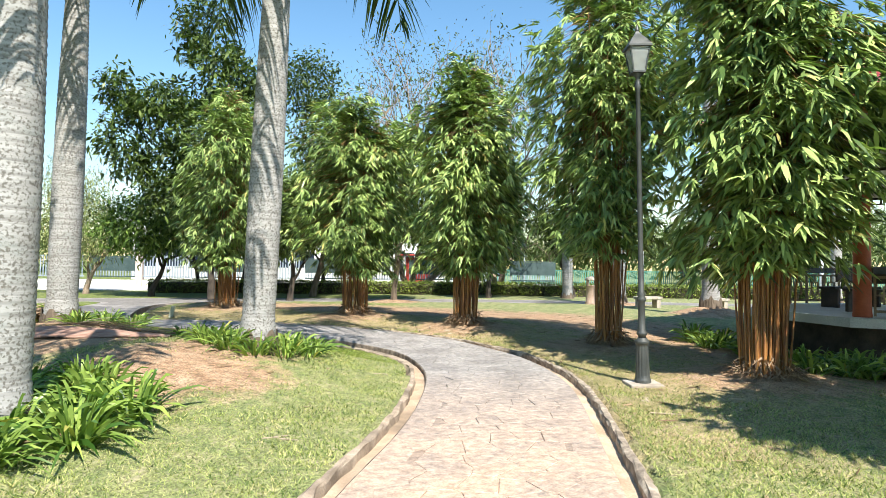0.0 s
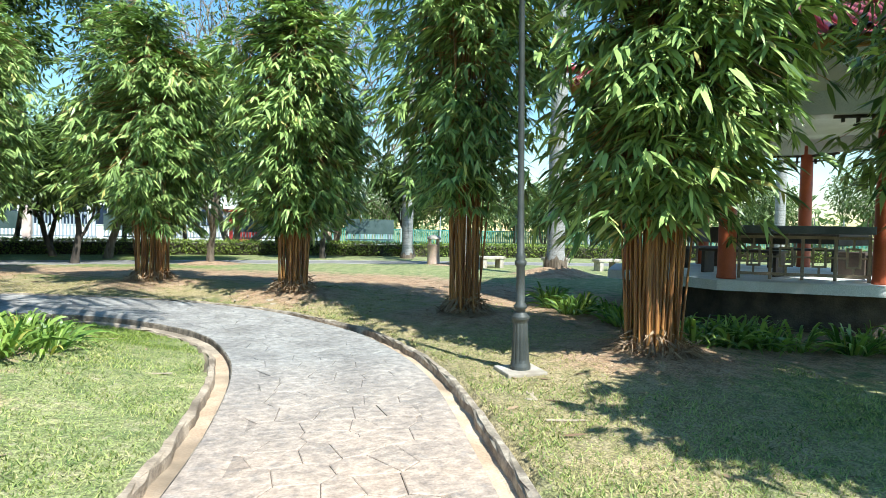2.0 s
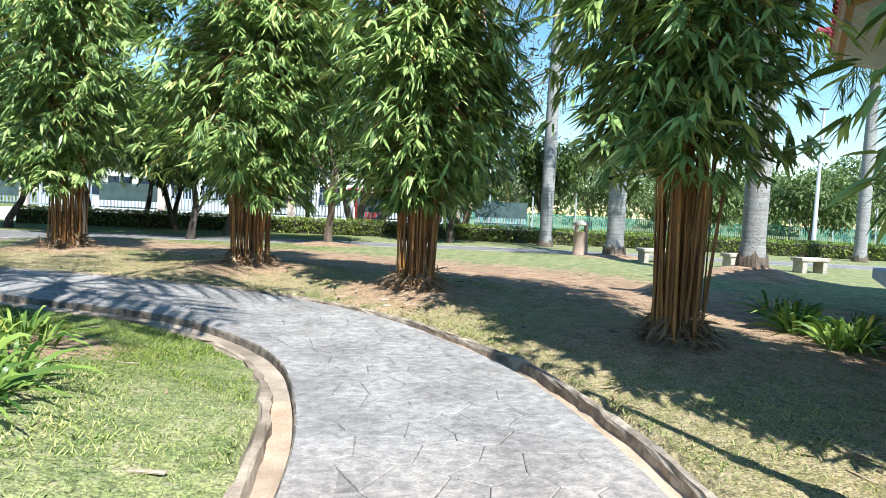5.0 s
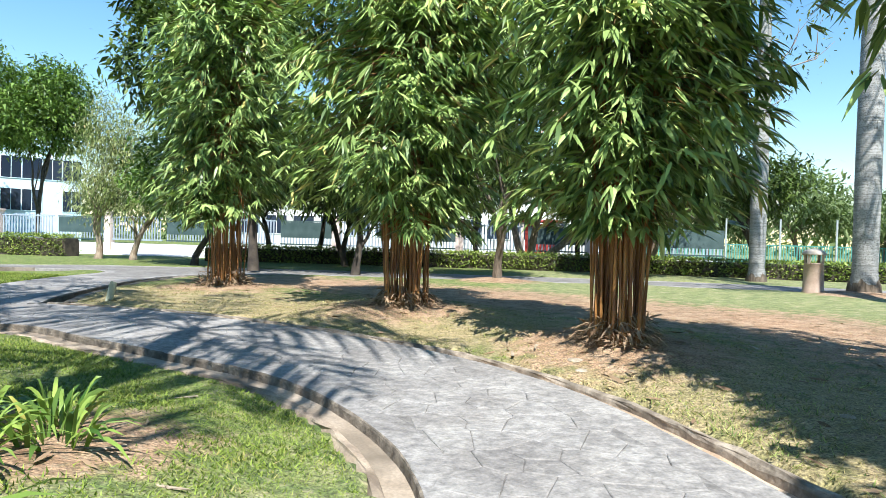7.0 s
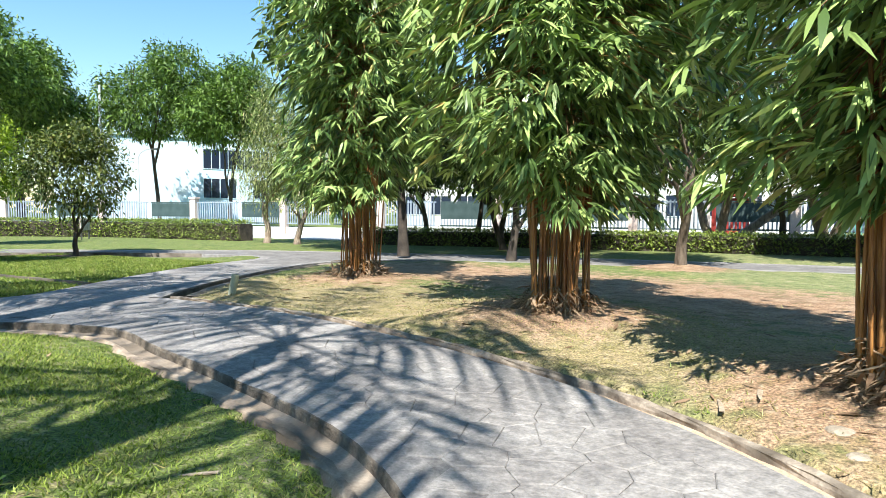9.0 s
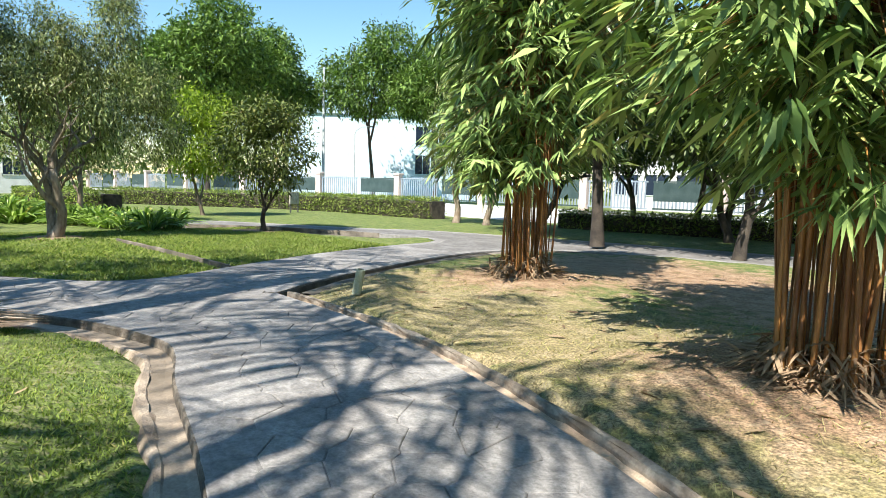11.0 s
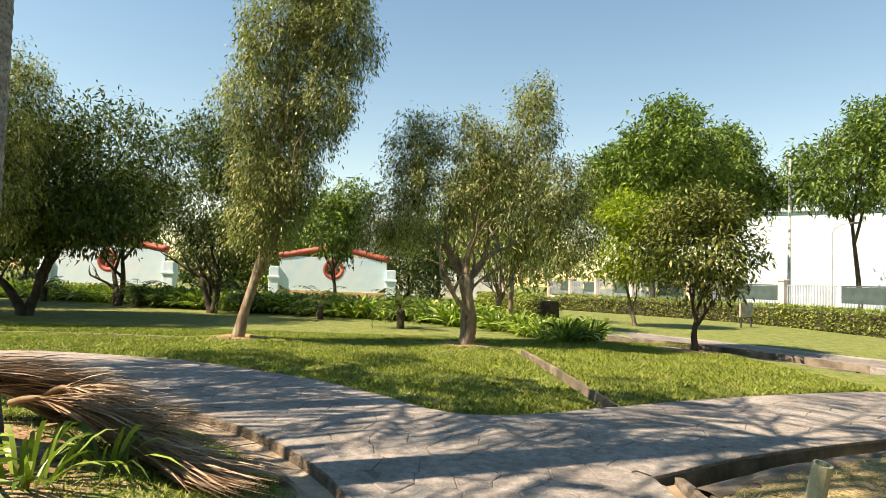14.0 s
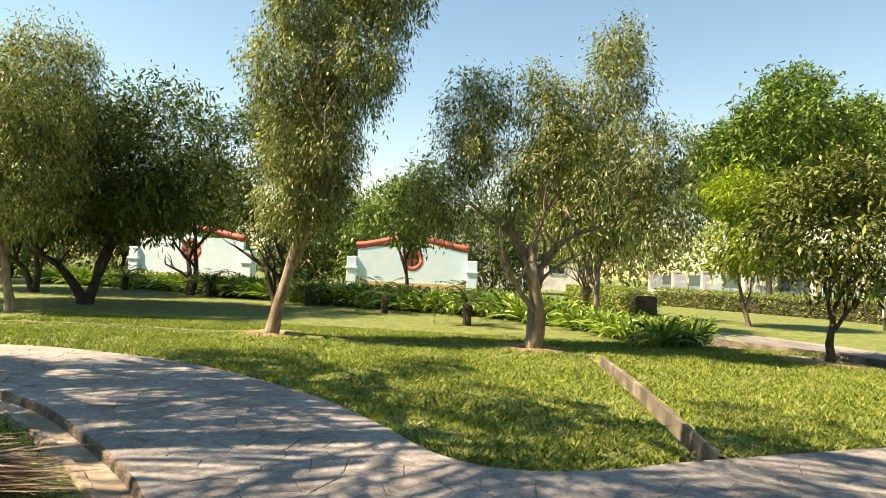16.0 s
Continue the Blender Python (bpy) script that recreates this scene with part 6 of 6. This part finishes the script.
def moon_wall(x, y, ang, half, label):
    root = empty("garden_wall", (x, y, 0.0), label, "wall", "curved garden walls", ang)
    bm = bmesh.new()
    hole, hz = 0.42, 1.84
    tops = lambda u: 2.44 + 0.42 * math.cos(u * math.pi / 2) ** 1.6
    for sgn in (-1, 1):
        angs = [math.pi * k / 20 for k in range(21)]
        outer, inner = [], []
        for a in angs:
            dx, dz = sgn * math.sin(a), math.cos(a)
            inner.append((hole * dx, hz + hole * dz))
            t = 1e9
            if abs(dx) > 1e-6:
                t = min(t, half / abs(dx))
            if dz < -1e-6:
                t = min(t, (hz - 0.72) / -dz)
            if dz > 1e-6:
                for _ in range(12):
                    t = min(t, (tops(min(1, abs(dx) * min(t, half * 2) / half)) - hz) / dz)
            outer.append((dx * t, hz + dz * t))
        for yy, flip in ((-0.1, False), (0.1, True)):
            vi = [bm.verts.new((px, yy, pz)) for px, pz in inner]
            vo = [bm.verts.new((px, yy, pz)) for px, pz in outer]
            for k in range(20):
                bm.faces.new((vi[k], vi[k + 1], vo[k + 1], vo[k]))
    bmesh.ops.recalc_face_normals(bm, faces=bm.faces[:])
    part("wall", bm, m_bluewhite, root)
    bm = bmesh.new()
    add_box(bm, -half - 0.05, half + 0.05, -0.14, 0.14, -0.1, 0.72, 0.01)
    part("base_band", bm, m_tan, root, "tan base band")
    u = np.linspace(-1, 1, 25)
    V, T = tube([(half * a * 1.03, 0, tops(abs(a)) + 0.03) for a in u], [0.16] * 25, 8)
    array_mesh("coping", V, T, m_capred, root)
    ring = [(0.46 * math.cos(a), 0, hz + 0.46 * math.sin(a)) for a in np.linspace(0, 2 * math.pi, 25)]
    V, T = tube(ring, [0.135] * 25, 8)
    array_mesh("window_ring", V, T, m_capred, root)
    bm = bmesh.new()
    for xx in (-0.12, 0.12):
        add_box(bm, xx - 0.03, xx + 0.03, -0.05, 0.05, hz - 0.4, hz + 0.4)
    add_box(bm, -0.1, 0.1, -0.04, 0.04, hz - 0.05, hz + 0.05)
    part("window_lattice", bm, m_capred, root)
    for s in (-1, 1):
        bm = bmesh.new()
        add_box(bm, s * (half + 0.25) - 0.25, s * (half + 0.25) + 0.25, -0.25, 0.25, -0.1, 1.9, 0.03)
        add_box(bm, s * (half + 0.25) - 0.31, s * (half + 0.25) + 0.31, -0.31, 0.31, 1.3, 1.4, 0.02)
        part("end_pier", bm, m_bluewhite, root)


moon_wall(-33.4, 0.0, math.radians(85), 2.7, "white garden wall with curved red coping and round window")
moon_wall(-35.6, 10.2, math.radians(93), 2.7, "white garden wall with curved red coping and round window")

# sports field fence
m_mesh = two_tone("green_mesh_panel", (0.06, 0.24, 0.2), (0.1, 0.32, 0.27), 1, 30, 0.7)
m_steel = two_tone("grey_steel_post", (0.3, 0.33, 0.33), (0.42, 0.45, 0.45), 2, 40, 0.5)
for i in range(16):
    x0 = 4 + i * 3.5
    y0 = 56 - 0.25 * i
    fp = empty("mesh_fence_panel", (x0, y0, 0.0), "green mesh fence panel round the sports field", "fence", "sports field fence")
    bm = bmesh.new()
    add_box(bm, -0.05, 0.05, -0.05, 0.05, -0.1, 3.2)
    part("post", bm, m_steel, fp)
    bm = bmesh.new()
    for s in range(20):
        add_box(bm, 0.05 + s * 0.172, 0.12 + s * 0.172, -0.01, 0.01, 0.15, 1.3)
    add_box(bm, 0.0, 3.5, -0.02, 0.02, 1.3, 1.38)
    add_box(bm, 0.0, 3.5, -0.02, 0.02, 0.1, 0.16)
    part("mesh_panel", bm, m_mesh, fp)


# tall poles beyond the fences
def street_pole(x, y, height, r, label, arm=None, head=False):
    pole = empty("street_lamp", (x, y, 0.0), label, "pole", "tall street poles")
    part("pole", lathe([(r * 1.5, -0.1), (r * 1.5, 0.35), (r * 1.1, 0.4), (r * 0.6, height - 0.03), (r * 0.3, height)], 12), m_steel, pole, smooth=True)
    if arm:
        ax, ay = arm
        V, T = tube([(0, 0, height - 0.1), (ax * 0.12, ay * 0.12, height + 0.25), (ax * 0.45, ay * 0.45, height + 0.55), (ax, ay, height + 0.62)], [r * 0.5, r * 0.45, r * 0.4, r * 0.35], 8)
        array_mesh("arm", V, T, m_steel, pole)
    if head:
        bm = bmesh.new()
        ax, ay = arm or (0, 0)
        z = height + 0.6 if arm else height
        add_box(bm, ax - 0.28, ax + 0.28, ay - 0.12, ay + 0.12, z - 0.04, z + 0.08, 0.03)
        part("lamp_head", bm, m_iron, pole, "flat lamp head")


street_pole(-46.0, 40.8, 11.1, 0.13, "tall grey steel pole before the white building")
street_pole(-43.0, 41.8, 5.6, 0.08, "grey street lamp with a curved arm", (0.7, 1.0), True)
street_pole(27.3, 44.3, 9.0, 0.13, "tall grey floodlight pole by the sports field", None, True)
street_pole(19.9, 38.4, 4.1, 0.06, "slim grey lamp post by the sports field", None, True)


# ---- grass ----
def grass(name, count, x0, x1, y0, y1, tall, seed, mat):
    rng = np.random.default_rng(seed)
    x, y = rng.uniform(x0, x1, count), rng.uniform(y0, y1, count)
    ok = ~inside(x, y, OUTLINE)
    x, y = x[ok], y[ok]
    d = np.minimum(distance_to(x, y, LEFT_C[::3]), distance_to(x, y, RIGHT_C[::3]))
    bare = soil_amount(x, y) + 0.35 * dry_amount(x, y) + rng.normal(0, 0.16, len(x))
    ok = (d > 0.29) & (bare < 0.5) & (distance_to(x, y, DRAIN_C[:60:3]) > 0.5) & (distance_to(x, y, DITCH) > 0.15) & (distance_to(x, y, ISLE_DRAIN[::2]) > 0.45) & (distance_to(x, y, SHADE_LINE) > 0.2)
    x, y, d = x[ok], y[ok], d[ok]
    k = len(x)
    flat_z = base_z(x, y)
    z = flat_z + (land(x, y) - flat_z) * np.clip((d - 0.3) / 0.9, 0, 1) - 0.006 + verge(x, y)
    a = rng.uniform(0, 2 * np.pi, k)
    h = tall * rng.uniform(0.5, 1.3, k)
    w = rng.uniform(0.004, 0.008, k) * (1 + (tall > 0.04))
    lean = rng.normal(0, 0.8, (k, 2)) * h[:, None]
    P = np.column_stack([x, y, z])
    S = np.column_stack([np.cos(a) * w, np.sin(a) * w, np.zeros(k)])
    tip = P + np.column_stack([lean, h])
    V = np.stack([P - S, P + S, tip], 1).reshape(-1, 3)
    T = np.arange(3 * k).reshape(-1, 3)
    ob = array_mesh(name, V, T, mat)
    tagged(ob, "short mown grass blades with dry tips", "grass", kind="stuff")


m_grass = leaf_material("grass_blade", (0.07, 0.13, 0.03), (0.44, 0.48, 0.17), (0.56, 0.48, 0.26), 0.6, 0.25, 0.72)
m_grass_lush = leaf_material("lush_grass_blade", (0.055, 0.1, 0.018), (0.31, 0.39, 0.075), (0.42, 0.36, 0.15), 0.55, 0.25, 0.86)
grass("grass", 150000, -5.0, 5.5, 2.0, 10.0, 0.035, 801, m_grass)
grass("grass", 120000, -9.5, -0.6, 10.0, 14.6, 0.03, 802, m_grass_lush)
grass("grass", 45000, -1.0, 5.0, 9.5, 16.5, 0.035, 804, m_grass)
grass("grass", 190000, -18.5, -9.5, 5.0, 21.0, 0.045, 803, m_grass_lush)

def dry_grass():
    rng = np.random.default_rng(805)
    k = 90000
    x, y = rng.uniform(-9, 5.5, k), rng.uniform(5, 20.5, k)
    d = np.minimum(distance_to(x, y, LEFT_C[::3]), distance_to(x, y, RIGHT_C[::3]))
    ok = ~inside(x, y, OUTLINE) & (d > 0.26) & (dry_amount(x, y) + rng.normal(0, 0.15, k) > 0.3) & (soil_amount(x, y) + rng.normal(0, 0.2, k) < 0.75) & (distance_to(x, y, DRAIN_C[:60:3]) > 0.5)
    x, y, d = x[ok], y[ok], d[ok]
    k = len(x)
    flat_z = base_z(x, y)
    P = np.column_stack([x, y, flat_z + (land(x, y) - flat_z) * np.clip((d - 0.3) / 0.9, 0, 1) - 0.004 + verge(x, y)])
    a = rng.uniform(0, 2 * np.pi, k)
    w, h = rng.uniform(0.003, 0.007, k), rng.uniform(0.012, 0.04, k)
    S = np.column_stack([np.cos(a) * w, np.sin(a) * w, np.zeros(k)])
    tip = P + np.column_stack([rng.normal(0, 1.3, (k, 2)) * h[:, None], h])
    V = np.stack([P - S, P + S, tip], 1).reshape(-1, 3)
    tagged(array_mesh("dry_grass", V, np.arange(3 * k).reshape(-1, 3), m_straw), "thin straw-coloured grass between path and bamboo", "grass", kind="stuff")


m_straw = leaf_material("straw_blade", (0.16, 0.13, 0.05), (0.54, 0.45, 0.24), (0.22, 0.26, 0.06), 0.7, 0.25, 0.72)
dry_grass()

# dry leaves lying about
rng = np.random.default_rng(810)
k = 1500
x, y = rng.uniform(-8, 6, k), rng.uniform(3, 20, k)
p_dry = np.clip(dry_amount(x, y) + 0.6 * soil_amount(x, y), 0.06, 1)
ok = (rng.uniform(size=k) < p_dry) & (np.minimum(distance_to(x, y, LEFT_C[::3]), distance_to(x, y, RIGHT_C[::3])) > 0.32) & ~inside(x, y, OUTLINE)
x, y = x[ok], y[ok]
a = rng.uniform(0, 2 * np.pi, len(x))
P = np.column_stack([x, y, ground_z(x, y) + 0.012])
L = rng.uniform(0.06, 0.2, len(x))
V, T = leaf_arrays(P, np.column_stack([np.cos(a), np.sin(a), rng.normal(0.03, 0.08, len(x))]), L, L * 0.2, rng, 0.0)
tagged(array_mesh("leaf_litter", V, T, m_litter), "scattered dry bamboo leaves on the ground", "leaf litter", kind="stuff")

# ---- flagstone pattern, last ----
def flagstones():
    """Irregular cells round jittered seeds, each clipped by its neighbours and shrunk for the joint."""
    rng = np.random.default_rng(820)
    step = 0.3
    nx_, ny_ = int(20 / step), int(26.4 / step)
    ix, iy = np.meshgrid(np.arange(nx_), np.arange(ny_))
    sx = -15.5 + (ix + 0.5 * (iy % 2) + rng.uniform(-0.42, 0.42, ix.shape)) * step
    sy = -4.4 + (iy + rng.uniform(-0.42, 0.42, ix.shape)) * step
    ins = inside(sx, sy, OUTLINE)
    cells = []
    for j in range(2, ny_ - 2):
        for i in range(2, nx_ - 2):
            if not ins[j, i]:
                continue
            c = np.array([sx[j, i], sy[j, i]])
            poly = [c + np.array(o) for o in ((-0.6, -0.6), (0.6, -0.6), (0.6, 0.6), (-0.6, 0.6))]
            for dj in (-2, -1, 0, 1, 2):
                for di in (-2, -1, 0, 1, 2):
                    if di == 0 and dj == 0:
                        continue
                    o = np.array([sx[j + dj, i + di], sy[j + dj, i + di]])
                    nrm = o - c
                    ln = np.hypot(*nrm)
                    lim = ln / 2 - 0.0022
                    nrm = nrm / ln
                    out = []
                    for a, b in zip(poly, poly[1:] + poly[:1]):
                        da, db = (a - c) @ nrm - lim, (b - c) @ nrm - lim
                        if da <= 0:
                            out.append(a)
                        if (da < 0) != (db < 0):
                            out.append(a + (b - a) * (da / (da - db)))
                    poly = out
                    if len(poly) < 3:
                        break
                if len(poly) < 3:
                    break
            if len(poly) > 2:
                cells.append((c, np.array(poly)))
    pts = np.concatenate([p for _, p in cells])
    good = inside(pts[:, 0], pts[:, 1], OUTLINE)
    res, k = [], 0
    for c, p in cells:
        if good[k:k + len(p)].all():
            res.append((c, p))
        k += len(p)
    return res


stones = flagstones()
near_line = np.array([(0.1, 4.0), (0.6, 8.5), (0.0, 11.0), (-2.0, 13.7), (-6.0, 15.0), (-9.0, 14.8)])
cent = np.array([c for c, _ in stones])
order = np.argsort(distance_to(cent[:, 0], cent[:, 1], near_line))
singles, rest = set(order[:300].tolist()), []
allv, allf = [], []
rng = np.random.default_rng(821)
for i, (c, p) in enumerate(stones):
    z = base_z(p[:, 0], p[:, 1])
    ctr = p.mean(0)
    inner = ctr + (p - ctr) * (1 - 0.009 / np.maximum(np.linalg.norm(p - ctr, axis=1, keepdims=True), 0.02))
    dz = rng.normal(0, 0.0012)
    m = len(p)
    V = np.vstack([np.column_stack([p, z - 0.02]), np.column_stack([p, z - 0.006 + dz]), np.column_stack([inner, z - 0.0015 + dz])])
    F = [(j, (j + 1) % m, m + (j + 1) % m, m + j) for j in range(m)] + [(m + j, m + (j + 1) % m, 2 * m + (j + 1) % m, 2 * m + j) for j in range(m)] + [tuple(range(2 * m, 3 * m))]
    if i in singles:
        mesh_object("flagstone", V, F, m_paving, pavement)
    else:
        off = len(allv)
        allv += V.tolist()
        allf += [tuple(q + off for q in f) for f in F]
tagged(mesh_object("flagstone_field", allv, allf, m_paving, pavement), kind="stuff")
